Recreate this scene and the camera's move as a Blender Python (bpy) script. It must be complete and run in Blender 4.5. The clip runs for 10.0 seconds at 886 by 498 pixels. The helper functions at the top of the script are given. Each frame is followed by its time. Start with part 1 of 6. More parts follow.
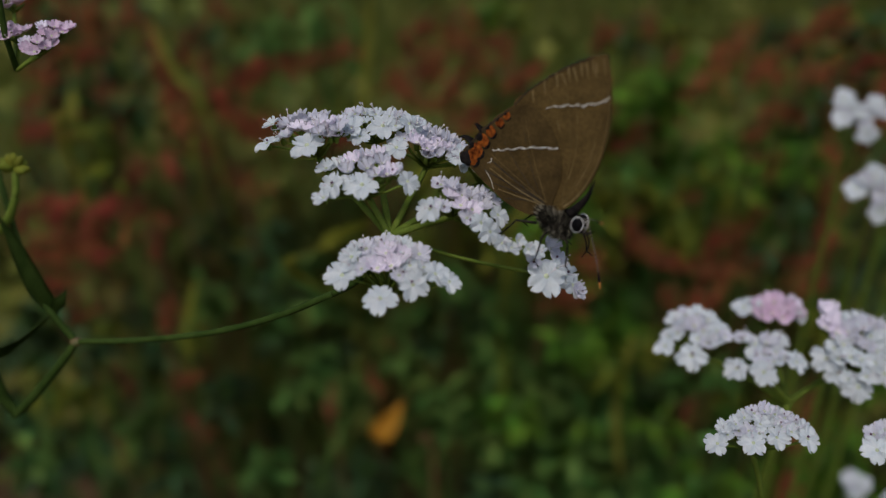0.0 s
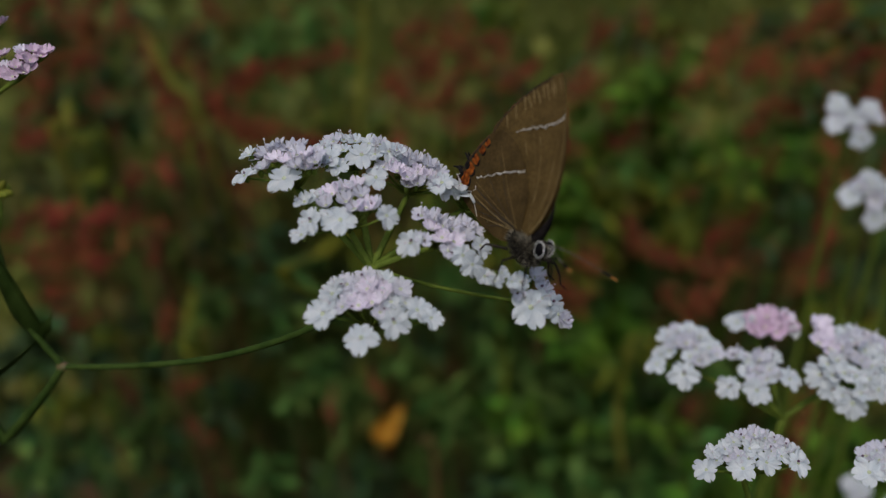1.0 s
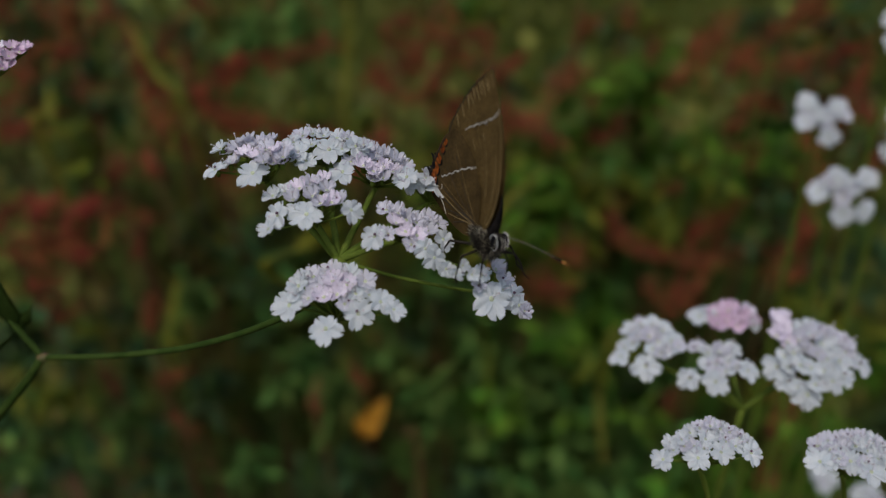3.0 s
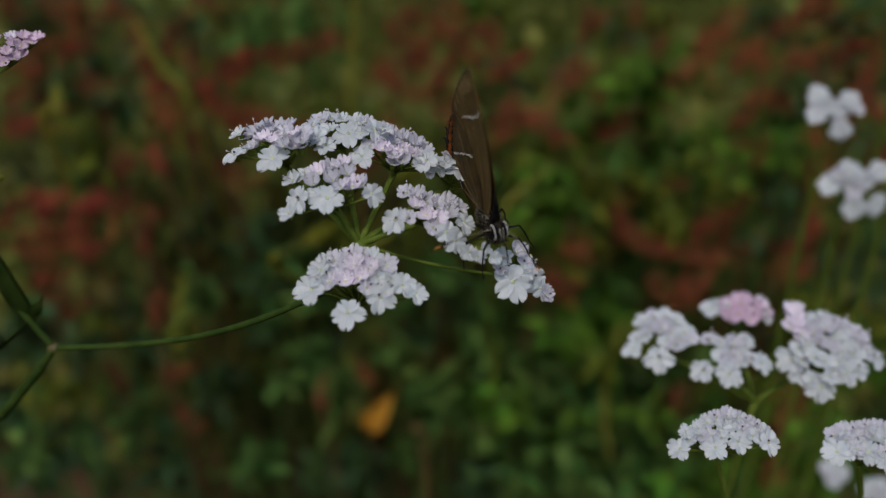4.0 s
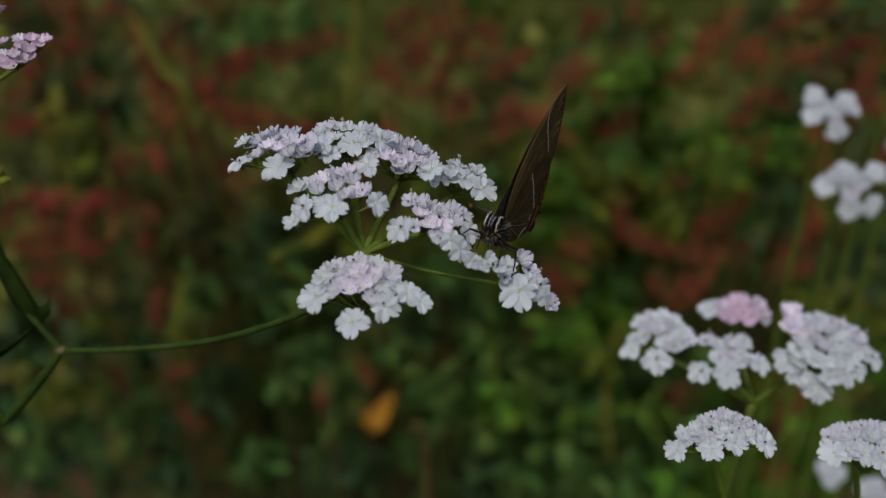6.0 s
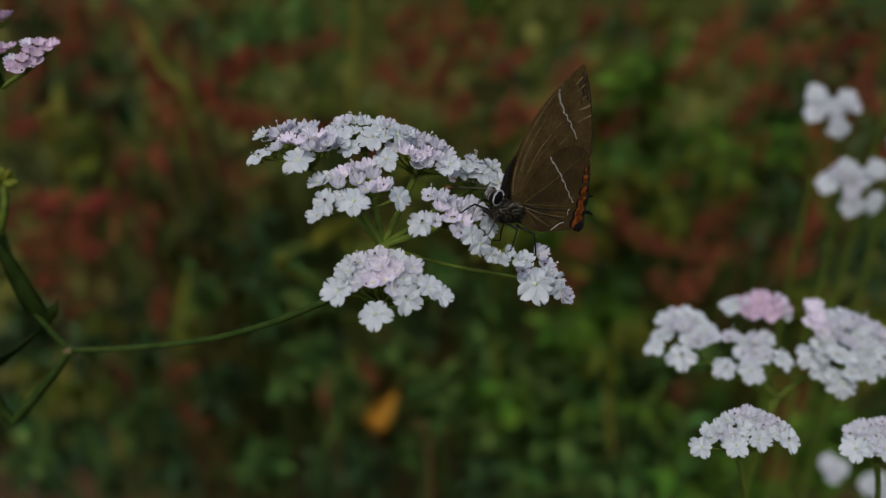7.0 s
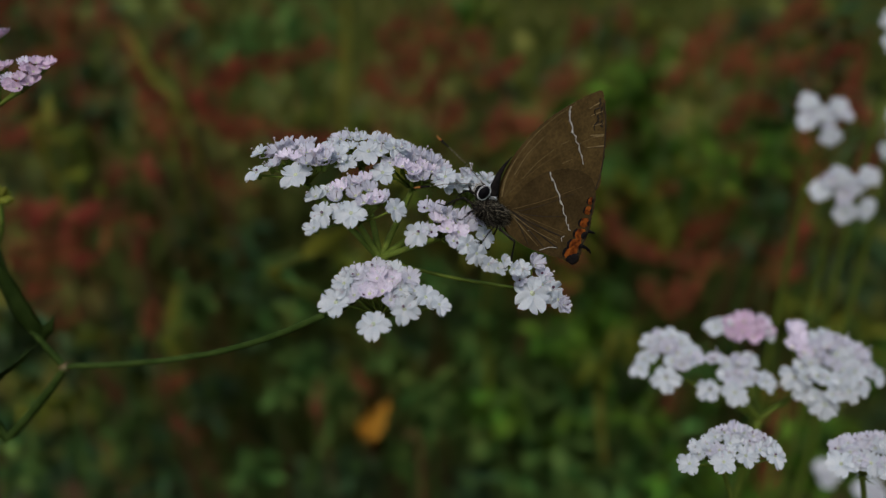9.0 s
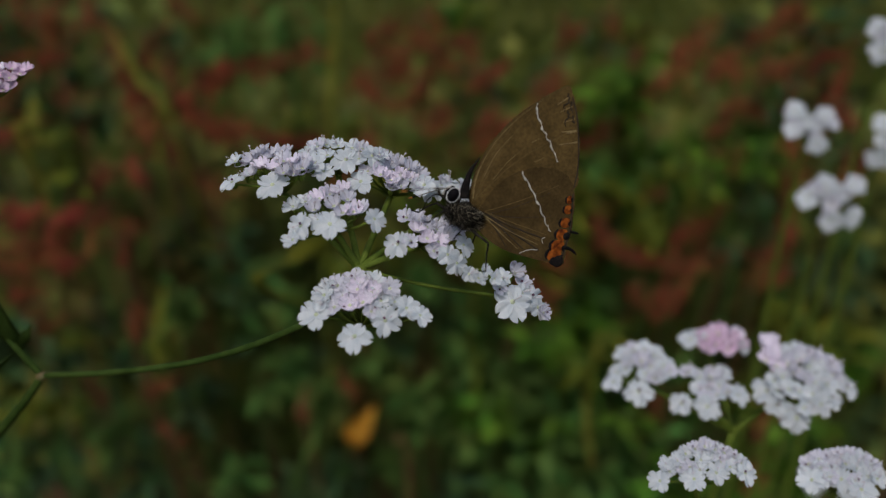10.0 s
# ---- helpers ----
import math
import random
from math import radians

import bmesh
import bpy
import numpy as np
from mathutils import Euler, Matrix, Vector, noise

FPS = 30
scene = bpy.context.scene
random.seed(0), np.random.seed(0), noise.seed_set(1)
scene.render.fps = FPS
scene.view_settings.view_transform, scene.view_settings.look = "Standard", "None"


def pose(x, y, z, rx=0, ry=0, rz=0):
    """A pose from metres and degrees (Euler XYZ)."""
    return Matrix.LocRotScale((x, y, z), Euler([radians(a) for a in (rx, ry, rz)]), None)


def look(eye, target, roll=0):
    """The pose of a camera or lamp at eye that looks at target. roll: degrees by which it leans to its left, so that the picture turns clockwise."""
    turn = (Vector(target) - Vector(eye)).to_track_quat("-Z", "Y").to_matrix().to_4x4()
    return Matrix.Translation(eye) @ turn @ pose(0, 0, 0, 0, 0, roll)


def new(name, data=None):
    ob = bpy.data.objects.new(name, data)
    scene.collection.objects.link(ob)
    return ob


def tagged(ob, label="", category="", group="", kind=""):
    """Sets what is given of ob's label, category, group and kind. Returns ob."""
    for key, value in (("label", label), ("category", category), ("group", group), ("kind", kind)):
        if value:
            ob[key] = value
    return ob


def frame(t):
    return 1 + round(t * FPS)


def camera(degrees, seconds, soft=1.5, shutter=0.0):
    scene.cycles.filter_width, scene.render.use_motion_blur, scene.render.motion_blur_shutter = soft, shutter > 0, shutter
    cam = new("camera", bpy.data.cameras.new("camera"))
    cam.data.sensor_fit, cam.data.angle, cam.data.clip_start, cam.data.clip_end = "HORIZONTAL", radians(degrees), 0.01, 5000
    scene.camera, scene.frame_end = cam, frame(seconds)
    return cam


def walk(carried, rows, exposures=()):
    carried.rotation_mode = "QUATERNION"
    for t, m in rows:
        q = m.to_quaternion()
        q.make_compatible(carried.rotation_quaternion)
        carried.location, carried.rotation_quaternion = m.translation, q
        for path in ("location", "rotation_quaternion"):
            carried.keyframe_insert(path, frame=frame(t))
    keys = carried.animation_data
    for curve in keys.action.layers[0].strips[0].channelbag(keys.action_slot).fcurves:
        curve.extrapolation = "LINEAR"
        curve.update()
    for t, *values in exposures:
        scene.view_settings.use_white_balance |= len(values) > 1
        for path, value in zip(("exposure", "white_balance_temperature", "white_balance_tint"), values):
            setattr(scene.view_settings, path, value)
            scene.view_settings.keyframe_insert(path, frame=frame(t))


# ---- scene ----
import itertools

# ---- camera and its way ----
cam = camera(60.0, 10.0, soft=1.25)
cam.data.dof.use_dof = True
cam.data.dof.focus_distance = 0.0755
cam.data.dof.aperture_fstop = 15.0
walk(cam, [(0, pose(-0.00000, 0.00000, 0.60000, 65.00, 0.00, 0.00)), (0.5, pose(0.00016, 0.00043, 0.60023, 65.02, 0.17, -0.08)),
    (1, pose(0.00149, 0.00210, 0.60164, 64.74, 0.95, -0.34)), (1.5, pose(0.00278, 0.00206, 0.60239, 64.64, 0.66, -0.83)),
    (2, pose(0.00326, 0.00116, 0.60358, 64.56, 0.90, -0.89)), (2.5, pose(0.00408, 0.00076, 0.60330, 64.48, 0.43, -1.04)), (2.7, pose(0.00346, 0.00006, 0.60316, 64.28, 0.31, -1.09)),
    (3.8, pose(0.00336, 0.00072, 0.60318, 64.02, 0.61, -1.06)), (4, pose(0.00219, -0.00003, 0.60236, 63.96, 0.40, -0.80)), (4.5, pose(0.00210, 0.00124, 0.60277, 64.26, 0.21, -1.18)),
    (5, pose(0.00317, 0.00170, 0.60466, 64.60, 0.09, -1.07)), (5.5, pose(0.00244, 0.00175, 0.60279, 63.96, 0.19, -1.00)), (5.7, pose(0.00149, 0.00091, 0.60236, 63.83, 0.27, -0.95)),
    (6.8, pose(0.00242, -0.00038, 0.60465, 63.74, 1.07, -0.92)), (7, pose(0.00045, -0.00061, 0.60351, 63.70, 0.74, -1.05)), (7.5, pose(-0.00021, 0.00078, 0.60443, 63.79, 0.86, -1.35)),
    (8, pose(0.00004, 0.00154, 0.60491, 63.68, 0.59, -1.88)), (8.5, pose(-0.00063, -0.00003, 0.60419, 63.72, 0.52, -1.82)),
    (9, pose(-0.00022, -0.00073, 0.60464, 64.23, 0.62, -1.79)), (9.5, pose(0.00081, -0.00184, 0.60440, 63.91, 0.56, -2.20)),
    (10, pose(0.00100, 0.00001, 0.60531, 64.40, 0.18, -2.43))], exposures=[(0, -0.33), (10, -0.33)])

# ---- light: a bright overcast sky over a shaded bank ----
world = bpy.data.worlds.new("overcast_sky")
scene.world = world
world.use_nodes = True
wn = world.node_tree
sky = wn.nodes.new("ShaderNodeTexSky")
sky.sky_type = 'NISHITA'
sky.sun_disc = False
sky.sun_elevation = radians(60)
sky.sun_rotation = radians(201)
sky.dust_density = 3.0
sky.air_density = 1.2
wn.links.new(sky.outputs[0], wn.nodes["Background"].inputs[0])
wn.nodes["Background"].inputs[1].default_value = 0.116

sun = new("sun", bpy.data.lights.new("sun", 'SUN'))
sun.data.energy = 1.3
sun.data.angle = radians(11)
sun.data.color = (1.0, 0.96, 0.92)
sun.matrix_world = look((-0.3, -0.75, 1.4), (0, 0, 0))


# ---- materials ----
def mat(name, c1, c2, rough=0.6, scale=800.0, bump=0.2, spec=0.3, vary=0.0, island=False, sheer=0.0, fine=6.0, sat=0.0, dist=0.0002, speck=0.10):
    m = bpy.data.materials.new(name)
    m.use_nodes = True
    t = m.node_tree
    n, k = t.nodes, t.links.new
    b = n["Principled BSDF"]
    b.inputs["Roughness"].default_value = rough
    b.inputs["Specular IOR Level"].default_value = spec
    co = n.new("ShaderNodeTexCoord")
    no = n.new("ShaderNodeTexNoise")
    no.inputs["Scale"].default_value, no.inputs["Detail"].default_value = scale, 5
    k(co.outputs["Object"], no.inputs["Vector"])
    ramp = n.new("ShaderNodeValToRGB")
    ramp.color_ramp.elements[0].position, ramp.color_ramp.elements[1].position = 0.35, 0.65
    ramp.color_ramp.elements[0].color, ramp.color_ramp.elements[1].color = (*c1, 1), (*c2, 1)
    k(no.outputs["Fac"], ramp.inputs[0])
    col = ramp.outputs[0]
    n2 = n.new("ShaderNodeTexNoise")
    n2.inputs["Scale"].default_value, n2.inputs["Detail"].default_value = scale * fine, 3
    k(co.outputs["Object"], n2.inputs["Vector"])
    if speck:
        sr = n.new("ShaderNodeMapRange")
        sr.inputs["From Min"].default_value, sr.inputs["From Max"].default_value = 0.3, 0.7
        sr.inputs["To Min"].default_value, sr.inputs["To Max"].default_value = 1 - speck, 1 + speck
        k(n2.outputs["Fac"], sr.inputs["Value"])
        sc = n.new("ShaderNodeVectorMath")
        sc.operation = 'SCALE'
        k(col, sc.inputs[0])
        k(sr.outputs[0], sc.inputs["Scale"])
        col = sc.outputs[0]
    if vary or sat:
        hsv = n.new("ShaderNodeHueSaturation")
        src = n.new("ShaderNodeNewGeometry").outputs["Random Per Island"] if island else n.new("ShaderNodeObjectInfo").outputs["Random"]
        r1 = n.new("ShaderNodeMapRange")
        r1.inputs["To Min"].default_value, r1.inputs["To Max"].default_value = 1 - vary, 1 + vary
        k(src, r1.inputs["Value"])
        k(r1.outputs[0], hsv.inputs["Value"])
        r2 = n.new("ShaderNodeMapRange")
        r2.inputs["To Min"].default_value, r2.inputs["To Max"].default_value = 0.5 - sat, 0.5 + sat
        w = n.new("ShaderNodeMath")
        w.operation = 'MULTIPLY'
        w.inputs[1].default_value = 7.31
        f = n.new("ShaderNodeMath")
        f.operation = 'FRACT'
        k(src, w.inputs[0])
        k(w.outputs[0], f.inputs[0])
        k(f.outputs[0], r2.inputs["Value"])
        k(r2.outputs[0], hsv.inputs["Hue"])
        k(col, hsv.inputs["Color"])
        col = hsv.outputs[0]
    k(col, b.inputs["Base Color"])
    if bump:
        bp = n.new("ShaderNodeBump")
        bp.inputs["Strength"].default_value, bp.inputs["Distance"].default_value = bump, dist
        k(n2.outputs["Fac"], bp.inputs["Height"])
        k(bp.outputs[0], b.inputs["Normal"])
    if sheer:
        tr = n.new("ShaderNodeBsdfTranslucent")
        k(col, tr.inputs["Color"])
        mx = n.new("ShaderNodeMixShader")
        mx.inputs[0].default_value = sheer
        k(b.outputs[0], mx.inputs[1])
        k(tr.outputs[0], mx.inputs[2])
        k(mx.outputs[0], n["Material Output"].inputs[0])
    return m


PETAL = mat("petal_white", (0.73, 0.78, 0.81), (0.85, 0.875, 0.885), 0.38, 900, 0.35, 0.5, vary=0.07, sheer=0.42, speck=0.04)
BLUSH = mat("petal_blush", (0.745, 0.735, 0.815), (0.85, 0.84, 0.89), 0.38, 900, 0.35, 0.5, vary=0.07, sheer=0.42, speck=0.04)
PINK = mat("petal_pink", (0.78, 0.70, 0.81), (0.86, 0.80, 0.88), 0.5, 900, 0.25, 0.35, vary=0.10, sheer=0.2)
DEEP_PINK = mat("petal_deep_pink", (0.68, 0.48, 0.63), (0.79, 0.63, 0.75), 0.5, 900, 0.25, 0.35, vary=0.10, sheer=0.2)
EYE_GREEN = mat("floret_centre", (0.52, 0.58, 0.34), (0.66, 0.70, 0.50), 0.5, 2500, 0.3)
DARK_BUD = mat("spent_stamen", (0.09, 0.04, 0.07), (0.18, 0.09, 0.14), 0.6, 3000, 0.2)
ANTHER = mat("anther_pink", (0.62, 0.54, 0.58), (0.80, 0.76, 0.76), 0.5, 3000, 0.2)
STEM = mat("stem_green", (0.026, 0.050, 0.008), (0.046, 0.076, 0.014), 0.7, 500, 0.35, 0.06, fine=8)
RAY = mat("ray_green", (0.100, 0.148, 0.018), (0.150, 0.198, 0.030), 0.6, 700, 0.35, 0.10, fine=8)
NODE = mat("node_reddish", (0.15, 0.07, 0.04), (0.12, 0.12, 0.04), 0.6, 600, 0.3)
LEAF = mat("leaf_green", (0.095, 0.200, 0.043), (0.160, 0.275, 0.064), 0.55, 60, 0.3, 0.12, vary=0.30, sat=0.03, sheer=0.25, dist=0.001)
LEAF_BRIGHT = mat("leaf_bright_green", (0.112, 0.245, 0.023), (0.168, 0.310, 0.037), 0.55, 60, 0.3, 0.12, vary=0.25, sat=0.02, sheer=0.3, dist=0.001)
LEAF_OLIVE = mat("leaf_olive", (0.185, 0.215, 0.023), (0.265, 0.285, 0.037), 0.6, 60, 0.3, 0.12, vary=0.25, sat=0.02, sheer=0.25, dist=0.001)
# dark green leaves whose colour also carries the shade of the bank
LEAF_DARK_SHADE = mat("leaf_dark_green_shade", (0.052, 0.110, 0.042), (0.098, 0.168, 0.062), 0.55, 60, 0.3, 0.15, vary=0.30, sat=0.03, sheer=0.2, dist=0.001)
YELLOW = mat("leaf_yellow", (0.58, 0.27, 0.02), (0.76, 0.42, 0.05), 0.6, 90, 0.3, 0.3, sheer=0.25, dist=0.001)
RUST = mat("rust_seed", (0.215, 0.056, 0.025), (0.325, 0.090, 0.038), 0.75, 120, 0.4, 0.12, vary=0.4, sat=0.02, dist=0.001)
RUST_STEM = mat("rust_stem", (0.15, 0.075, 0.03), (0.20, 0.11, 0.04), 0.7, 90, 0.3, 0.2, vary=0.2, dist=0.001)
BLADE = mat("blade_yellow_green", (0.26, 0.27, 0.030), (0.38, 0.35, 0.055), 0.55, 60, 0.2, 0.3, sheer=0.25, dist=0.001)
GRASS = mat("grass_blades", (0.100, 0.128, 0.021), (0.170, 0.180, 0.035), 0.55, 30, 0.2, 0.1, vary=0.5, island=True, sat=0.035, sheer=0.2, dist=0.001)
UNDER = mat("undergrowth_leaves", (0.132, 0.148, 0.029), (0.200, 0.208, 0.043), 0.6, 40, 0.3, 0.12, vary=0.35, island=True, sat=0.04, sheer=0.2, dist=0.001)
SOIL = mat("soil", (0.07, 0.042, 0.02), (0.12, 0.075, 0.036), 0.9, 25, 0.8, 0.2, dist=0.01)
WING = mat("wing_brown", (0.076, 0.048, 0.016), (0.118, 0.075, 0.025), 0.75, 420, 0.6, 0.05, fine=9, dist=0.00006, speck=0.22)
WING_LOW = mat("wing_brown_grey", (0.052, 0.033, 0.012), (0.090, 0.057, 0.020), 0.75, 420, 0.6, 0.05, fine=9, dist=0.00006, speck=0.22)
FOLD = mat("crease_brown", (0.022, 0.014, 0.007), (0.040, 0.026, 0.012), 0.75, 1500, 0.3)
VEIN = mat("vein_tan", (0.105, 0.070, 0.026), (0.155, 0.105, 0.042), 0.7, 1500, 0.3, 0.05)
RIB = mat("rib_tan", (0.16, 0.110, 0.046), (0.26, 0.190, 0.085), 0.7, 1500, 0.3, 0.05)
CHALK = mat("line_white", (0.70, 0.68, 0.63), (0.86, 0.85, 0.82), 0.7, 2500, 0.4)
LINE = mat("line_pale", (0.42, 0.39, 0.33), (0.68, 0.65, 0.58), 0.7, 2500, 0.4, speck=0.25)
ORANGE = mat("lunule_orange", (0.085, 0.017, 0.005), (0.37, 0.098, 0.014), 0.7, 2200, 0.4, 0.05)
BLACK = mat("scale_black", (0.006, 0.005, 0.005), (0.020, 0.016, 0.014), 0.7, 2200, 0.4, 0.06)
FUR = mat("fur_grey", (0.013, 0.011, 0.008), (0.042, 0.035, 0.026), 0.85, 1500, 0.6, 0.06)
FUR_PALE = mat("fur_pale", (0.24, 0.21, 0.14), (0.40, 0.36, 0.27), 0.8, 1500, 0.5)
EYE = mat("eye_black", (0.003, 0.003, 0.004), (0.007, 0.006, 0.007), 0.5, 2000, 0.0, 0.06)
AMBER = mat("antenna_tip", (0.32, 0.12, 0.02), (0.46, 0.20, 0.04), 0.6, 2500, 0.2)


# ---- builders ----
def part(name, bm, material, parent, label="", at=None, smooth=True):
    me = bpy.data.meshes.new(name)
    bm.to_mesh(me)
    bm.free()
    for m in (material if isinstance(material, (list, tuple)) else [material]):
        me.materials.append(m)
    if smooth:
        me.shade_smooth()
    return piece(name, me, parent, label, at)


def piece(name, me, parent, label="", at=None):
    ob = new(name, me)
    ob.parent = parent
    if at is not None:
        ob.matrix_basis = at
    return tagged(ob, label)


def root(name, place, label, category, group="", kind=""):
    ob = new(name)
    ob.empty_display_size = 0.01
    ob.location = place
    return tagged(ob, label, category, group, kind)


def spline(pts, n=8):
    """A smooth line through the points."""
    p = [Vector(q) for q in pts]
    p = [2 * p[0] - p[1]] + p + [2 * p[-1] - p[-2]]
    out = []
    for i in range(1, len(p) - 2):
        a, b, c, d = p[i - 1:i + 3]
        for j in range(n):
            t = j / n
            out.append(0.5 * (2 * b + (c - a) * t + (2 * a - 5 * b + 4 * c - d) * t * t + (3 * b - a - 3 * c + d) * t ** 3))
    return out + [p[-2]]


def tube(bm, line, r0, r1, sides=8, mi=0, wobble=0.0):
    line = [Vector(q) for q in line]
    rings, ref = [], Vector((0.31, 0.17, 0.93))
    for i, q in enumerate(line):
        d = (line[min(i + 1, len(line) - 1)] - line[max(i - 1, 0)]).normalized()
        u = d.cross(ref)
        if u.length < 1e-4:
            u = d.cross(Vector((1, 0, 0)))
        u.normalize()
        v = d.cross(u)
        f = i / max(1, len(line) - 1)
        r = r0 + (r1 - r0) * f
        ring = []
        for s in range(sides):
            a = 2 * math.pi * s / sides
            rr = r * (1 + wobble * math.sin(3 * a + i * 0.8))
            ring.append(bm.verts.new(q + u * math.cos(a) * rr + v * math.sin(a) * rr))
        rings.append(ring)
    for a, b in zip(rings, rings[1:]):
        for s in range(sides):
            f = bm.faces.new((a[s], a[(s + 1) % sides], b[(s + 1) % sides], b[s]))
            f.material_index = mi
    for ring, flip in ((rings[0], True), (rings[-1], False)):
        f = bm.faces.new(ring[::-1] if flip else ring)
        f.material_index = mi
    return bm


def ball(bm, at, r, mi=0, seg=8, squash=(1, 1, 1), turn=None):
    m = Matrix.Translation(at) @ (turn if turn is not None else Matrix()) @ Matrix.Diagonal((*[r * s for s in squash], 1))
    for f in {f for v in bmesh.ops.create_uvsphere(bm, u_segments=seg, v_segments=max(4, seg * 3 // 4), radius=1, matrix=m)["verts"] for f in v.link_faces}:
        f.material_index = mi


def upright(n, spin=0.0):
    """A turn that takes z to n."""
    return Vector(n).normalized().to_track_quat('Z', 'Y').to_matrix().to_4x4() @ Matrix.Rotation(spin, 4, 'Z')


# ---- florets of the umbels ----
MM = 0.001


def petal(bm, rng, turn, length, width, rise, bend, mi):
    """One rounded, notched petal as a shell: it leaves the centre at the angle rise and turns by bend towards its tip."""
    nu, nv = 8, 9
    grid = []
    tw, ph = rng.uniform(-0.10, 0.10), rng.uniform(0, 6.28)
    for i in range(nu):
        th = 0.42 + (math.pi - 0.66) * i / (nu - 1)
        u = 0.5 - 0.5 * math.cos(th)
        row = []
        for j in range(nv):
            v = -1 + 2 * j / (nv - 1)
            run = 0.04 + 0.96 * u * (1 + 0.08 * math.sin(math.pi * abs(v))) - 0.22 * math.exp(-(v / 0.26) ** 2) * u ** 5
            x = length * (math.sin(rise + bend * run) - math.sin(rise)) / bend
            z = length * (math.cos(rise) - math.cos(rise + bend * run)) / bend
            y = v * width * 0.5 * math.sin(th) ** 0.72 * (0.74 + 0.36 * u)
            z += length * (0.30 * abs(v) ** 2.2 * u * (1.15 - u) - 0.15 * u * math.exp(-(v / 0.22) ** 2) + 0.03 * math.sin(5.0 * v + ph) * u) + tw * y * u
            row.append(turn @ Vector((x, y, z)))
        grid.append(row)
    upper = [[bm.verts.new(q) for q in row] for row in grid]
    lower = []
    for i in range(nu):
        lower.append([])
        for j in range(nv):
            along = grid[min(i + 1, nu - 1)][j] - grid[max(i - 1, 0)][j]
            across = grid[i][min(j + 1, nv - 1)] - grid[i][max(j - 1, 0)]
            lower[-1].append(bm.verts.new(grid[i][j] - along.cross(across).normalized() * 0.07 * MM))
    faces = []
    for i in range(nu - 1):
        for j in range(nv - 1):
            faces.append((upper[i][j], upper[i + 1][j], upper[i + 1][j + 1], upper[i][j + 1]))
            faces.append((lower[i][j], lower[i][j + 1], lower[i + 1][j + 1], lower[i + 1][j]))
        faces.append((upper[i][0], lower[i][0], lower[i + 1][0], upper[i + 1][0]))
        faces.append((upper[i][-1], upper[i + 1][-1], lower[i + 1][-1], lower[i][-1]))
    for j in range(nv - 1):
        faces.append((upper[-1][j], lower[-1][j], lower[-1][j + 1], upper[-1][j + 1]))
    for f in faces:
        bm.faces.new(f).material_index = mi


def floret_mesh(seed, size, petal_mi, closed=0.0, stamens=2):
    """Five petals round a green-yellow centre, with a few stamens; the petals of a closed floret fold inwards."""
    rng = random.Random(seed)
    bm = bmesh.new()
    for k in range(5):
        turn = Matrix.Rotation(2 * math.pi * k / 5 + rng.uniform(-0.10, 0.10), 4, 'Z')
        big = 1.14 if k in (0, 1, 4) else 0.94
        petal(bm, rng, turn, size * big * rng.uniform(0.92, 1.06) * (1 + 0.5 * closed), size * (0.90 + 0.4 * closed) * big, 0.34 + 0.2 * closed + rng.uniform(-0.12, 0.12), -0.62 + 2.3 * closed + rng.uniform(-0.25, 0.25), petal_mi)
    ball(bm, (0, 0, 0.04 * MM), 0.24 * MM, 3, 8, (1, 1, 0.6))
    for k in range(stamens):
        a = rng.uniform(0, 6.28)
        tip = Vector((math.cos(a) * 0.55, math.sin(a) * 0.55, rng.uniform(0.9, 1.8))) * MM
        tube(bm, [(0, 0, 0), tip * 0.5 + Vector((0, 0, 0.2 * MM)), tip], 0.04 * MM, 0.035 * MM, 5, 4)
        ball(bm, tip, 0.12 * MM, 4, 6)
    if rng.random() < 0.2:
        ball(bm, Vector((rng.uniform(-0.6, 0.6), rng.uniform(-0.6, 0.6), 0.45)) * MM, 0.18 * MM, 5, 6)
    me = bpy.data.meshes.new("floret")
    bm.to_mesh(me)
    bm.free()
    for m in (PETAL, BLUSH, PINK, EYE_GREEN, ANTHER, DARK_BUD, DEEP_PINK):
        me.materials.append(m)
    me.shade_smooth()
    return me


OPEN = [floret_mesh(10 + i, 1.62 * MM, 0, 0.0, 1 if i % 3 else 0) for i in range(5)]
INNER = [floret_mesh(30 + i, 1.20 * MM, 1 if i % 2 else 0, 0.20, 1 + i % 3) for i in range(5)]
CENTRE = [floret_mesh(50 + i, 0.95 * MM, 1, 0.45, 1 + i % 2) for i in range(4)]
ROSY = [floret_mesh(70 + i, 1.05 * MM, 2, 0.45, i % 2) for i in range(4)]
DEEP = [floret_mesh(90 + i, 1.05 * MM, 6, 0.40, i % 2) for i in range(4)]


KINDS = (OPEN, INNER, CENTRE, ROSY, DEEP)
KIND_SPAN = (3.55, 2.75, 2.1, 2.3, 2.3)
LEAN = Vector((-0.02, -0.10, 0.08))  # the florets turn towards the brightest sky


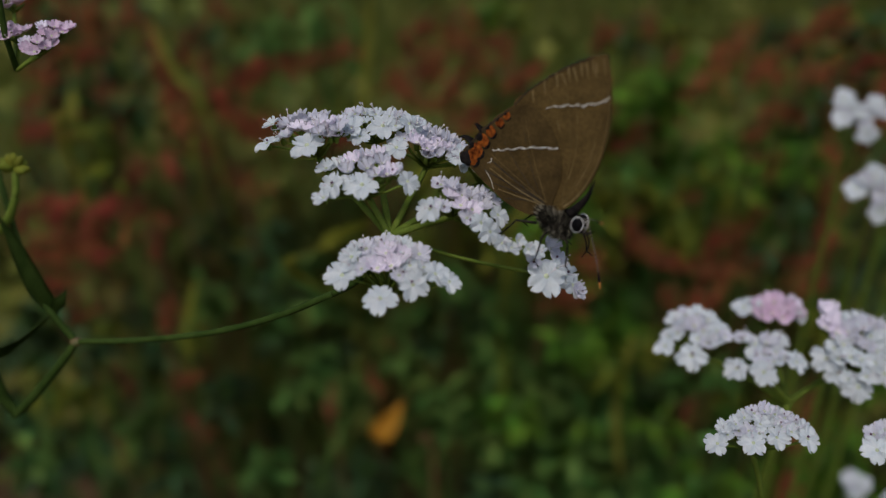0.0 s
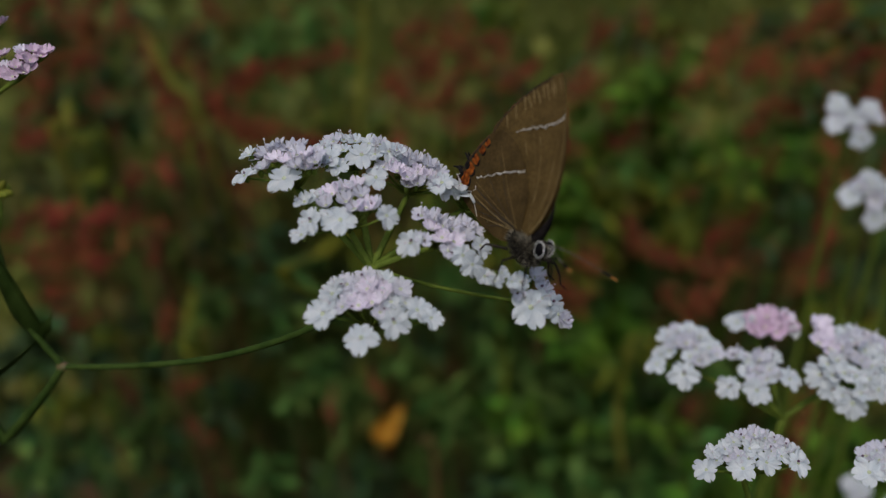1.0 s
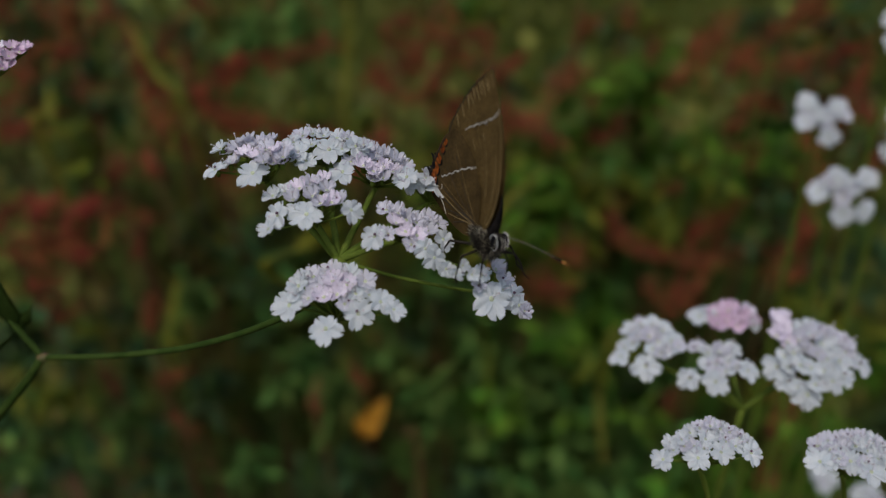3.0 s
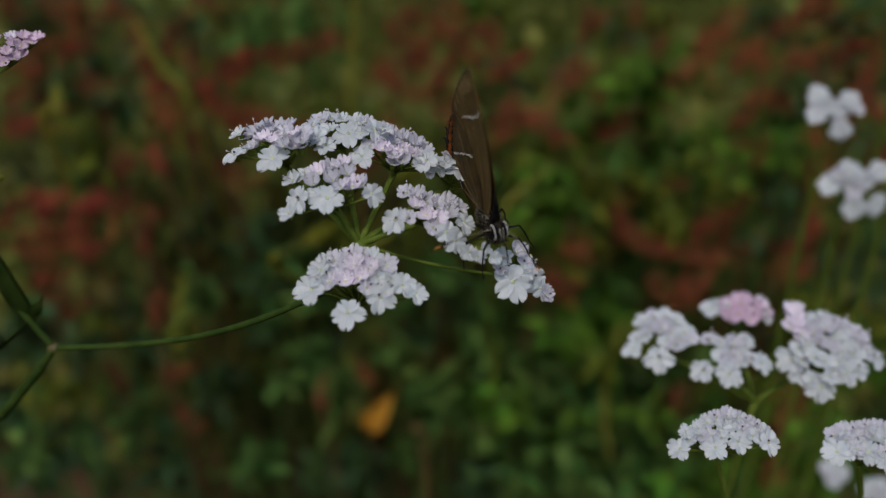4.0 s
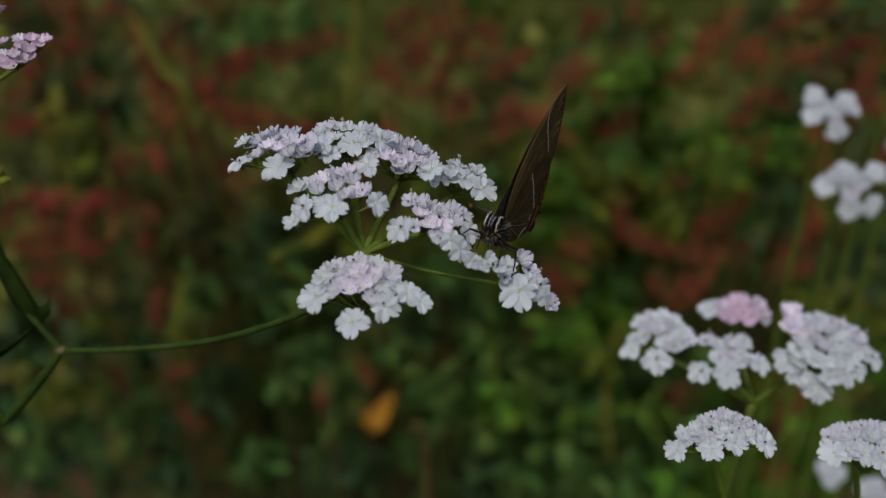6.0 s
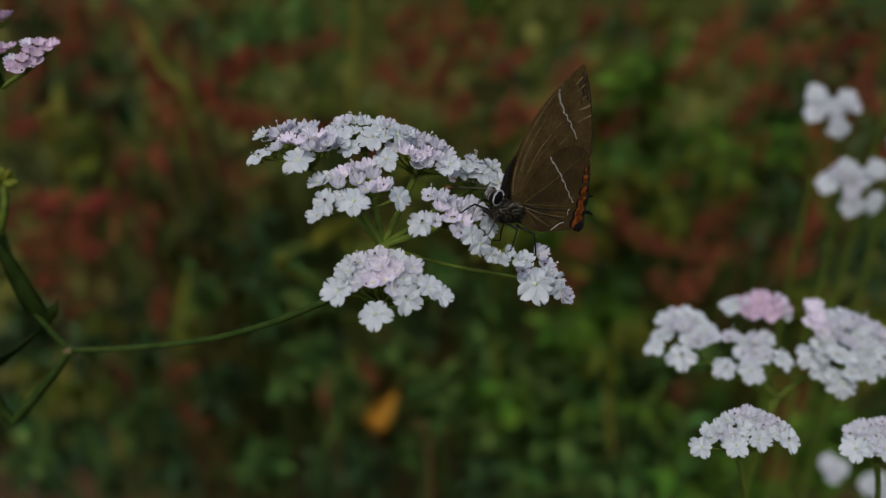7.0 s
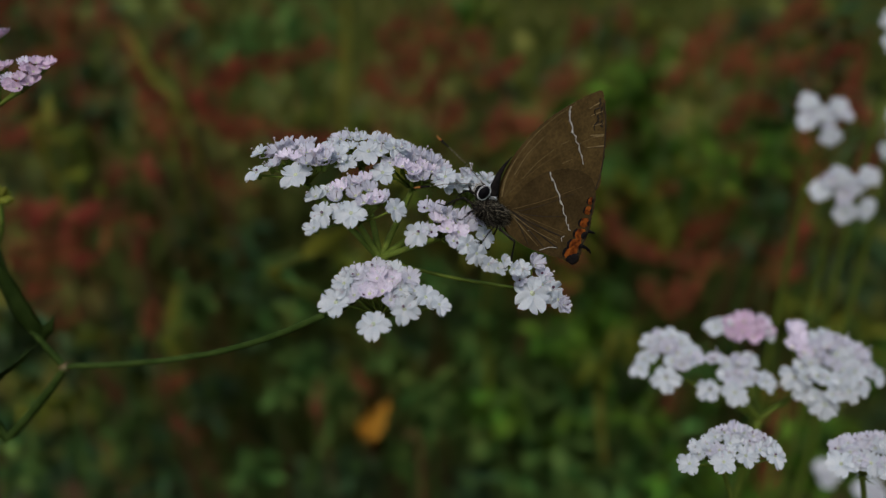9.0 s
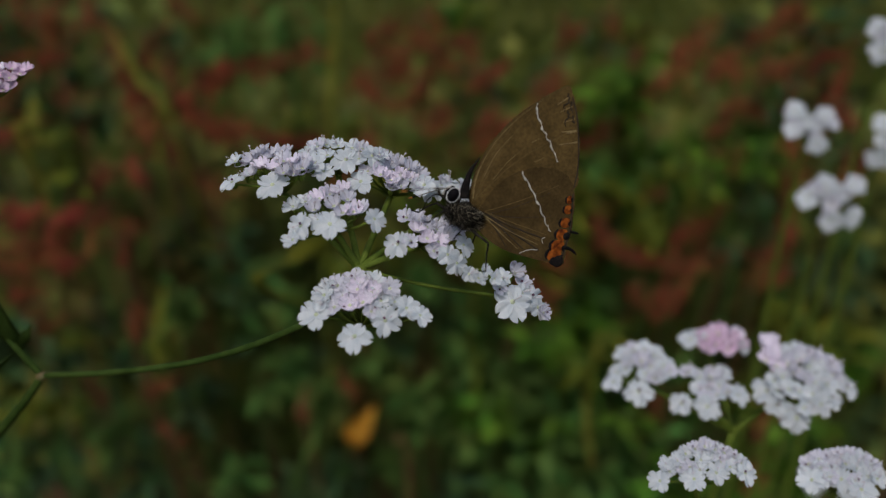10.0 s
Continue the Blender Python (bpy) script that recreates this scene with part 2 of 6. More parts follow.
def umbellet(umbel, hub, at, normal, r, florets, seed=0, ray=(0.36, 0.30), sag=0.0, fill=0, rosy=False, spread=1.0):
    """One ray of an umbel with its dome of florets (place and width in mm from the dome's middle, kind); places are seen from the umbel's root."""
    rng = random.Random(seed)
    hub, at, n = Vector(hub), Vector(at), Vector(normal).normalized()
    neck = at - n * r * 0.50
    bm = bmesh.new()
    mid = (hub + neck) / 2 + n * (neck - hub).length * 0.02 - Vector((0, 0, sag))
    tube(bm, spline([hub, hub.lerp(mid, 0.5) - Vector((0, 0, sag * 0.2)), mid, neck], 5), ray[0] * MM, ray[1] * MM, 8, 0, 0.06)
    u = n.orthogonal().normalized()
    v = n.cross(u)
    placed, stalks = [], []
    rows = list(florets)
    # small half-open florets fill the gaps between neighbours
    pairs = sorted((math.dist(a[:3], b[:3]), i, j) for i, a in enumerate(florets) for j, b in enumerate(florets) if i < j)
    for gap, i, j in pairs[:fill]:
        a, b = florets[i], florets[j]
        d = (Vector(a[:3]) + Vector(b[:3])) / 2 - n * 0.25
        pick = 3 if rosy and (a[4] > 1 or b[4] > 1) and rng.random() < 0.6 else rng.choice((1, 1, 2))
        rows.append((d.x + rng.uniform(-0.2, 0.2), d.y + rng.uniform(-0.2, 0.2), d.z + rng.uniform(-0.15, 0.15), rng.uniform(0.34, 0.42) * (a[3] + b[3]), pick))
    for x, y, z, span, kind in rows:
        off = Vector((x, y, z)) * MM
        flat = off - n * off.dot(n)
        rho = flat.length
        out = flat.normalized() if rho > 1e-5 else u
        # open florets at the near rim nod outwards, the others look up from the dome
        nod = 0.75 if kind == 0 and out.y < -0.3 else 0.2 if out.y > 0.3 else 0.38
        tilt = min(1.05, 0.95 * (rho / r)) * nod * (0.6 if kind > 1 else 1.0) + rng.uniform(-0.16, 0.16)
        place = at + off + n * rng.uniform(-0.08, 0.08) * MM - out * (0.03 * span * MM if kind == 0 else 0)
        axis = (n * math.cos(tilt) + out * math.sin(tilt) + LEAN * (1.0 if kind < 2 else 0.5)).normalized()
        # the larger petals point outwards
        side = axis.cross(out)
        side = side.normalized() if side.length > 1e-3 else v
        face = Matrix((side.cross(axis), side, axis)).transposed().to_4x4() @ Matrix.Rotation(rng.uniform(-0.35, 0.35), 4, 'Z') @ Matrix.Rotation(rng.uniform(-0.15, 0.15), 4, 'X')
        placed.append((rng.choice(KINDS[kind]), Matrix.Translation(place) @ face @ Matrix.Scale(spread * (1.06, 0.88, 0.88, 0.87, 0.96)[kind] * span / KIND_SPAN[kind], 4)))
        foot = place - axis * 0.30 * MM
        if r < 0.003:
            stalks.append(bmesh.new())
        tube(bm if r > 0.003 else stalks[-1], [neck, neck.lerp(foot, 0.55) + (neck - foot).orthogonal() * 0.03, foot], 0.14 * MM, 0.12 * MM, 5)
        if r > 0.003:
            ball(bm, foot - axis * 0.15 * MM, 0.34 * MM, 0, 6, (0.8, 0.8, 1.2))
    for k in range(5 if r > 0.003 else 0):
        a = k * 2 * math.pi / 5 + 0.4
        out = u * math.cos(a) + v * math.sin(a)
        tube(bm, [neck, neck + out * 0.8 * MM + n * 0.15 * MM, neck + out * 1.6 * MM + n * 0.7 * MM], 0.14 * MM, 0.03 * MM, 5)
    ob = part("umbellet", bm, RAY, umbel)
    for one in stalks:
        part("pedicel", one, RAY, ob)
    for me, m in placed:
        piece("floret", me, ob, "", m)
    return ob


def stem_part(name, parent, pts, r0, r1, material=STEM, label="", n=8, sides=10):
    bm = bmesh.new()
    tube(bm, spline(pts, n), r0, r1, sides, 0, 0.05)
    return part(name, bm, material, parent, label)


def blade(bm, line, width, side, fold=0.25, thick=0.00018, peak=0.75):
    """A lance-shaped leaf along a line."""
    line = [Vector(q) for q in line]
    rows = []
    for i, q in enumerate(line):
        f = i / (len(line) - 1)
        d = (line[min(i + 1, len(line) - 1)] - line[max(i - 1, 0)]).normalized()
        s = (Vector(side) - d * d.dot(Vector(side))).normalized()
        up = d.cross(s)
        w = width * 0.5 * (math.sin(math.pi * min(1, 0.06 + 0.94 * f ** peak)) + 0.04)
        rows.append([bm.verts.new(q + s * w * k + up * abs(k) * w * fold) for k in (-1, -0.5, 0, 0.5, 1)])
    for a, b in zip(rows, rows[1:]):
        for j in range(4):
            bm.faces.new((a[j], a[j + 1], b[j + 1], b[j]))
    bmesh.ops.solidify(bm, geom=list(bm.faces), thickness=thick)
    return bm


# ---- ground ----
bm = bmesh.new()
bmesh.ops.create_grid(bm, x_segments=60, y_segments=60, size=4.0)
for q in bm.verts:
    q.co.z = noise.noise(q.co * 1.7) * 0.04 + noise.noise(q.co * 7) * 0.012 - 0.03
rim = [e for e in bm.edges if e.is_boundary]
far = bmesh.ops.extrude_edge_only(bm, edges=rim)["geom"]
for q in far:
    if isinstance(q, bmesh.types.BMVert):
        q.co.x, q.co.y, q.co.z = q.co.x * 120, q.co.y * 120, -0.05
ground = tagged(part("ground", bm, SOIL, None), "dark bare soil under dense meadow undergrowth", "ground", kind="structure")

# ---- the flower head with the butterfly on it ----
HUB = Vector((-0.00505, 0.06668, 0.57027))
flower_umbel = root("flower_umbel", HUB, "white hedge parsley umbel, faintly pink, on its stalk", "flower", "hedge parsley umbels")
MAIN = [(-0.00806, 0.0055, 0.00824, -0.309, -0.081, 0.948, 4.9),
    (-0.00193, 0.00801, 0.00889, -0.021, -0.122, 0.992, 4.6),
    (0.00399, 0.00648, 0.00679, 0.258, -0.063, 0.964, 4.5),
    (0.00972, 0.0052, 0.00523, 0.426, -0.048, 0.904, 4),
    (-0.00221, 0.00045, 0.0057, -0.105, -0.27, 0.957, 4.6),
    (0.00669, 3e-05, 0.00362, 0.309, -0.256, 0.916, 4),
    (0.01571, -0.00212, -0.00219, 0.605, -0.402, 0.688, 3.7),
    (6e-05, -0.00565, -0.00146, 0, -0.471, 0.882, 5.8)]
MAIN_FLORETS = []
MAIN_FLORETS.append([(-4.02, -0.29, -0.82, 2.61, 0), (-2.64, -0.14, -0.36, 1.92, 1), (0.34, -2.85, -0.14, 3.37, 0), (-3.84, 2.11, 0.42, 2.33, 1),
    (-2.89, 2.25, 0.03, 2.33, 1), (-2.07, 2.52, 0.3, 2.33, 2), (-1.24, 2.81, 0.74, 2.33, 2), (-0.9, 0.61, 0.27, 2.38, 3),
    (-0.17, 2.43, 0.67, 2.43, 2), (0.3, -0.58, 0.56, 2.34, 3), (1.11, 0.37, 0.91, 2.36, 2), (1.49, -2.33, 0.8, 2.17, 2),
    (2.33, -1.31, 1.17, 2.3, 3), (2.43, -2.27, 0.68, 2.06, 2), (3.23, -2.07, 1.06, 2.17, 2), (-1.86, 0.23, -0.07, 2.04, 2),
    (3.21, -0.9, 1.49, 2.2, 1), (1.13, 2.22, 1.07, 2.07, 2)])
MAIN_FLORETS.append([(-2.63, -0.44, 0.35, 2.4, 1), (-1.85, 0.68, 0.51, 2.43, 1), (-0.93, 1.22, 0.59, 2.44, 1), (-1.87, -2.45, 0.12, 2.56, 0),
    (-1.09, -2.97, -0.63, 2.33, 0), (-0.73, -1.11, 0.31, 2.49, 1), (0.25, 0.71, 0.56, 2.31, 1), (1.19, -2.33, 0.2, 3.22, 0),
    (1.71, -0.1, 0.49, 2.4, 1), (2.72, -0.15, 0.5, 2.39, 1), (3.74, -1.77, 0.33, 2.57, 0), (4.45, -1.53, 0.37, 2.01, 1),
    (-2.74, -3.04, -0.04, 2.21, 1), (2.38, -2.12, 0.25, 2.23, 1)])
MAIN_FLORETS.append([(-3.47, -2.6, 0.7, 2.94, 0), (-2.72, -1.2, 1.12, 2.22, 1), (-1.97, 0.76, 1.04, 2.39, 2), (-1.15, 1.69, 0.89, 2.41, 2),
    (-1.46, -1.36, 0.77, 2.44, 3), (-0.56, 0.37, 0.64, 2.38, 2), (-0.52, -2.04, 0.47, 2.42, 3), (0.27, 1.61, 0.5, 2.3, 2),
    (0.4, -0.8, 0.31, 2.34, 3), (0.41, -2.61, -0.03, 2.19, 2), (1.4, 1, 0.16, 2.4, 2), (1.39, -1.45, 0, 2.33, 3),
    (2.24, 0.2, -0.12, 2.26, 2), (-0.51, -2.67, -0.18, 1.97, 2), (1.93, -2.4, -0.21, 1.97, 2), (2.75, -2.57, -0.44, 2.74, 0),
    (3.69, -2.22, -0.67, 2.42, 0)])
MAIN_FLORETS.append([(-3, -1.54, 1.77, 2.83, 0), (-1.31, -0.35, 1.04, 2.77, 0), (0.16, -0.93, 0.32, 3.1, 0), (1.96, -1.4, -0.56, 3.21, 0),
    (1.32, 1.36, -0.11, 2.51, 1), (-0.41, 1.08, 0.69, 2.38, 1)])
MAIN_FLORETS.append([(-2.85, -1.54, -0.26, 3.02, 0), (-3.43, -3.08, -0.76, 2.35, 1), (-3.72, 1.38, 0.46, 2.48, 1), (-2.52, 1.7, 0.68, 2.37, 1),
    (-1.59, 0.39, 0.42, 2.12, 2), (-1.21, 1.92, 0.89, 2.27, 3), (-0.16, 2.19, 1.08, 2.27, 2), (0.9, 2.37, 1.25, 2.27, 3),
    (1.52, 1.08, 0.95, 2.13, 2), (0.24, 0.51, 0.65, 2.22, 2), (-0.09, -1.83, -0.05, 3.19, 0), (1.12, -0.69, 0.41, 2.19, 2),
    (2.15, -0.69, 0.52, 2.29, 3), (2.92, -0.48, 0.66, 1.87, 2), (4.12, -2.04, 0.36, 2.45, 0), (-1.21, -0.89, 0.1, 2.09, 1)])
MAIN_FLORETS.append([(-2.86, -2.38, 0.11, 2.86, 0), (-1.58, -2.26, 0.28, 2.15, 1), (-1.84, 0.78, 1.28, 2.33, 1), (-0.79, 0.55, 0.86, 2.22, 2),
    (-0.9, -0.69, 0.55, 2.19, 3), (0, 0.1, 0.47, 2.21, 2), (-0.03, -1.49, 0.03, 2.17, 3), (0.89, 0.05, 0.15, 2.22, 2),
    (1.01, -1.55, -0.34, 2.18, 3), (1.88, 0.89, 0.05, 2.24, 2), (1.93, -0.6, -0.38, 2.2, 2), (2.95, 0.75, -0.35, 2.24, 1),
    (3.49, -1.15, -1.06, 2.41, 0), (1.84, -2.91, -1, 2.45, 0), (2.65, -3.35, -1.75, 2.35, 0), (3.66, -3.93, -2.6, 2.14, 1),
    (4.51, -4.25, -2.96, 1.93, 1), (5.19, -3.73, -2.36, 1.63, 1), (6, -4.52, -2.89, 1.72, 1), (0.51, -2.67, -0.65, 2.25, 1)])
MAIN_FLORETS.append([(-1.26, -2.11, 0.01, 3.85, 0), (-2.04, -0.76, 1.88, 2.51, 1), (-0.69, 0.69, 1.55, 2.35, 2), (0.15, 0.17, 0.51, 2.46, 1),
    (0.84, -0.68, -0.6, 2.99, 0), (1.46, -1.16, -1.42, 2.46, 0), (2.01, -1.26, -1.97, 2.04, 1), (-0.18, -0.86, 0.19, 2.44, 1),
    (-2.33, -1.36, 1.25, 2.08, 1)])
MAIN_FLORETS.append([(-4, -0.52, 0.38, 3.12, 0), (-3.24, 1.23, 1.31, 2.66, 1), (-3.37, 0.29, 0.81, 2.23, 1), (-1.98, 2.12, 1.79, 2.58, 1),
    (-0.27, 2.64, 2.07, 2.58, 1), (1.4, 2.29, 1.88, 2.57, 1), (2.85, 1.51, 1.46, 2.55, 1), (-1.55, 1, 1.19, 2.34, 1),
    (-0.11, 1.56, 1.49, 2.25, 3), (1.13, 1.23, 1.31, 2.34, 3), (-2.24, 0.02, 0.67, 2.42, 1), (-0.84, 0.13, 0.73, 2.32, 3),
    (0.36, 0.34, 0.84, 2.32, 3), (2.02, 0.45, 0.9, 2.32, 1), (-0.48, -2.73, -0.8, 3.14, 0), (2.42, -1.43, -0.1, 2.88, 0),
    (4.39, -0.41, 0.44, 2.5, 0), (5.59, -1.11, 0.06, 2.18, 0), (1.1, -0.52, 0.38, 2.3, 1), (-0.94, 1.79, 1.61, 1.85, 1),
    (3.28, 0.24, 0.78, 1.91, 1), (-2.91, 2.12, 1.79, 1.86, 1), (0.58, 2.12, 1.79, 1.85, 1)])
for i, (x, y, z, nx, ny, nz, r) in enumerate(MAIN):
    umbellet(flower_umbel, (0, 0, 0), (x, y, z), (nx, ny, nz), r * MM, MAIN_FLORETS[i], 100 + i, (0.36, 0.30) if i != 6 else (0.20, 0.18), 0.0006 if i == 6 else 0.0, (2, 3, 1, 3, 0, 0, 2, 0)[i], i in (0, 2, 4, 5, 7), 0.95)
bm = bmesh.new()
ball(bm, (0, 0, -0.0004), 0.0009, 0, 10)
part("ray_joint", bm, RAY, flower_umbel)
for k in range(6):
    a = k * 1.05
    bm = bmesh.new()
    tube(bm, [(0, 0, -0.0006), (math.cos(a) * 0.0009, math.sin(a) * 0.0009, -0.0006), (math.cos(a) * 0.0019, math.sin(a) * 0.0019, -0.0001)], 0.0002, 0.00004, 5)
    part("bract", bm, RAY, flower_umbel)
stem_part("neck", flower_umbel, [(0.00000, 0.00000, 0.00000), (-0.00093, -0.00129, -0.00159), (-0.00307, -0.00086, -0.00421), (-0.00580, 0.00033, -0.00640)], 0.00036, 0.00035)

# ---- the plant that bears it: forked stem with leaves ----
FORK = Vector((-0.04349, 0.07783, 0.55158))
plant = root("hedge_parsley_plant", FORK, "green forked hedge parsley stem with narrow leaves", "plant")
stem_part("main_stem", plant, [(0.00000, 0.00000, 0.00000), (-0.00319, -0.00072, -0.00391), (-0.00926, -0.00042, -0.01037), (-0.01866, 0.00038, -0.02047), (-0.04866, 0.03038, -0.60158)], 0.00046, 0.0008)
stem_part("branch", plant, [(0.00000, 0.00000, 0.00000), (-0.00335, 0.00170, 0.00364), (-0.00658, 0.00472, 0.00776), (-0.00897, 0.00822, 0.01290), (-0.01335, 0.01488, 0.02009)], 0.00042, 0.00036)
flower_stalk = stem_part("flower_stalk", plant, [(0.00000, 0.00000, 0.00000), (0.00889, -0.00248, 0.00177), (0.01850, -0.00554, 0.00468), (0.02617, -0.00829, 0.00826), (0.03263, -0.01082, 0.01229)], 0.00036, 0.00035, n=10)
bm = bmesh.new()
ball(bm, (0, 0, 0), 0.00062, 0, 10, (1.3, 1, 0.9))
part("joint", bm, NODE, plant, "reddish swollen stem joint")
for line, width in [([(-0.00235, 0.00133, 0.00285), (-0.00449, 0.00181, 0.00624), (-0.00681, 0.00377, 0.01044), (-0.00938, 0.00637, 0.01367)], 0.003), ([(-0.00302, 0.00127, 0.00273), (-0.00429, -0.00143, 0.00166), (-0.00634, -0.00303, 0.00060), (-0.00991, -0.00352, -0.00046)], 0.0034), ([(-0.00268, 0.00150, 0.00322), (-0.00131, 0.00125, 0.00504), (-0.00065, 0.00186, 0.00636)], 0.0014)]:
    bm = bmesh.new()
    blade(bm, spline(line, 5), width, (0.75, -0.1, 0.6))
    part("leaf", bm, STEM, plant)

pink_umbel = root("pink_umbel", (-0.04553, 0.08238, 0.58264), "small pink hedge parsley umbel just opening", "flower", "hedge parsley umbels")
PINK_FLORETS = [(1.3, 0.3, 0.3, 1.6, 4), (-1.2, 0.2, 0.4, 1.6, 3), (0.9, -0.3, 0.1, 1.5, 4), (-0.8, -0.5, 0, 1.4, 4), (0, -0.9, -0.2, 1.5, 4), (0.2, 0.6, 0.3, 1.4, 4), (0.1, -0.1, 0.6, 1.4, 4)]
for i, (x, y, z, nx, ny, nz, r) in enumerate([(0.00512, -0.00034, 0.004, 0.309, -0.393, 0.866, 2.1),
    (0.00388, -0.00206, 0.00269, 0.207, -0.533, 0.82, 2),
    (8e-05, 0.00058, 0.00362, -0.212, -0.404, 0.89, 2.1),
    (-0.00173, 0.00507, 0.00614, -0.206, 0.112, 0.972, 1.8)]):
    umbellet(pink_umbel, (0, 0, 0), (x, y, z), (nx, ny, nz), r * MM, PINK_FLORETS, 200 + i, (0.22, 0.18))
stem_part("stem", pink_umbel, [(0.00000, 0.00000, 0.00000), (-0.00853, 0.00031, -0.00407), (-0.13000, 0.03000, -0.63264)], 0.0003, 0.0006)

seed_head = root("seed_head", (-0.05024, 0.08552, 0.57043), "yellowish green unripe seed head on thin stalk", "seed head")
rng = random.Random(5)
for k in range(14):
    d = Vector((rng.gauss(0, 1), rng.gauss(0, 1), abs(rng.gauss(0.4, 0.8)))).normalized()
    bm = bmesh.new()
    ball(bm, d * 0.0010, 0.00075, 0, 7, (0.7, 0.7, 1.3), upright(d))
    part("fruit", bm, LEAF_OLIVE, seed_head)
stem_part("stalk", seed_head, [(0.00000, 0.00000, 0.00000), (0.00013, -0.00112, -0.00240), (-0.00109, -0.00132, -0.00519), (-0.00288, -0.00125, -0.00741)], 0.00035, 0.0006, RAY)

# ---- the umbels beside it ----
side_umbel = root("flower_umbel", (0.04570, 0.08348, 0.53875), "white and pink hedge parsley umbel on tall stem", "flower", "hedge parsley umbels")
SIDE_FLORETS = []
SIDE_FLORETS.append([(-3.97, -1.01, -0.66, 3.13, 0), (-1.12, -3.25, -0.76, 3.95, 0), (-1.79, 2.64, 0.99, 3.21, 1), (-0.33, 3.21, 1.5, 3.23, 1),
    (1.09, 2.85, 1.69, 3.23, 1), (2.14, 1.65, 1.54, 3.21, 1), (-1.09, 1.35, 0.73, 3.19, 1), (0.35, 1.18, 0.99, 3.19, 2),
    (1.23, 0.23, 0.88, 3.18, 1), (2.95, -0.19, 1.12, 3.32, 0), (2.13, -1.51, 0.52, 3.01, 1), (0.28, -0.79, 0.34, 3.01, 1),
    (-1.96, 0.65, 0.32, 2.88, 1), (3.49, -1.22, 0.91, 2.59, 1), (1.15, -1.71, 0.24, 2.57, 1), (-3.12, 0.39, -0.02, 2.59, 1)])
SIDE_FLORETS.append([(-3.42, 0.19, 0.59, 3.4, 0), (-1.88, 0.63, 0.75, 2.96, 1), (-0.8, 0.23, 0.61, 3.12, 4), (1, 0.96, 0.87, 3.15, 4),
    (0.1, -0.72, 0.26, 3.27, 4), (1.95, 0.18, 0.59, 3.3, 4), (1.44, -1.49, -0.02, 3.11, 4), (3.13, -0.6, 0.3, 3.14, 4),
    (-1.28, -1.44, 0, 2.93, 4), (3.62, -1.54, -0.04, 2.51, 1), (3.25, 0.54, 0.72, 2.85, 3)])
SIDE_FLORETS.append([(-4.14, -2.19, -0.37, 3.4, 0), (-1.82, 2.34, 1.08, 3.22, 1), (-0.72, 1.54, 0.89, 3.21, 1), (0.75, 1.51, 0.88, 3.08, 2),
    (2.49, 1.86, 0.97, 3.25, 1), (-1.27, -0.34, 0.43, 3.17, 1), (-0.04, -0.36, 0.43, 3.18, 1), (1.56, 0.07, 0.53, 3.06, 1),
    (-1.13, -3.25, -0.28, 3.68, 0), (3.57, -1.55, 0.14, 3.49, 0), (2.35, -0.88, 0.3, 2.76, 1), (-0.67, -1.73, 0.09, 3.01, 1),
    (0.7, -1.49, 0.15, 2.88, 1)])
SIDE_FLORETS.append([(-4.92, 3.04, 3.38, 3.48, 3), (-4.29, 1.93, 2.76, 3.47, 3), (-5.31, 0.84, 2.6, 3.29, 3), (-3.92, 0.36, 2.02, 3.3, 3),
    (-3.69, 3.61, 3.27, 3.05, 3), (-1.5, 2.64, 2.26, 3.53, 1), (0.49, 3.66, 2.11, 3.59, 1), (1.98, 3.35, 1.56, 3.61, 1),
    (3.39, 2.86, 0.97, 3.63, 1), (4.76, 2.32, 0.4, 3.64, 1), (-2.14, 0.98, 1.76, 3.5, 2), (-0.18, 1.97, 1.61, 3.55, 2),
    (1.22, 1.48, 1.02, 3.57, 1), (2.69, 1.18, 0.48, 3.59, 1), (4.6, 0.99, -0.14, 3.46, 1), (-3.73, -1.21, 1.32, 3.43, 1),
    (-1.89, -0.44, 1.12, 3.48, 2), (-0.38, -0.55, 0.64, 3.5, 1), (1.06, -0.85, 0.12, 3.52, 1), (2.79, -0.83, -0.37, 3.56, 1),
    (4.37, -0.45, -0.66, 3.28, 1), (5.86, -0.66, -1.17, 3.46, 0), (-5.95, -1.99, -0.26, 3.85, 0), (-4.6, -2.45, 0.03, 3.26, 1),
    (-3.38, -2.77, 0.49, 3.41, 1), (-1.9, -2.82, 0.15, 3.29, 1), (-0.16, -2.88, -0.37, 3.47, 0), (0.65, -4.08, -1.08, 3.31, 0),
    (2.55, -2.87, -1.13, 3.36, 0), (-4.88, -3.42, -1.45, 3.26, 0), (-2.98, -5.22, -2.34, 4.15, 0), (-3.75, -4.26, -1.73, 3.11, 1),
    (-1.96, -4.73, -0.99, 2.96, 1), (-4.92, -1.52, 1.12, 2.96, 1)])
for i, (x, y, z, nx, ny, nz, r) in enumerate([(-0.0131, 0.00208, 0.0086, -0.205, -0.3, 0.932, 5),
    (-0.00099, 0.00862, 0.00873, 0, -0.342, 0.94, 4.9),
    (-0.00493, -0.00076, 0.00755, 0, -0.236, 0.972, 5),
    (0.00848, 0.00037, 0.008, 0.253, -0.364, 0.896, 6.8)]):
    umbellet(side_umbel, (0, 0, 0), (x, y, z), (nx, ny, nz), r * MM, SIDE_FLORETS[i], 300 + i, (0.42, 0.34), 0.0, (2, 0, 1, 0)[i], i == 1, 0.93)
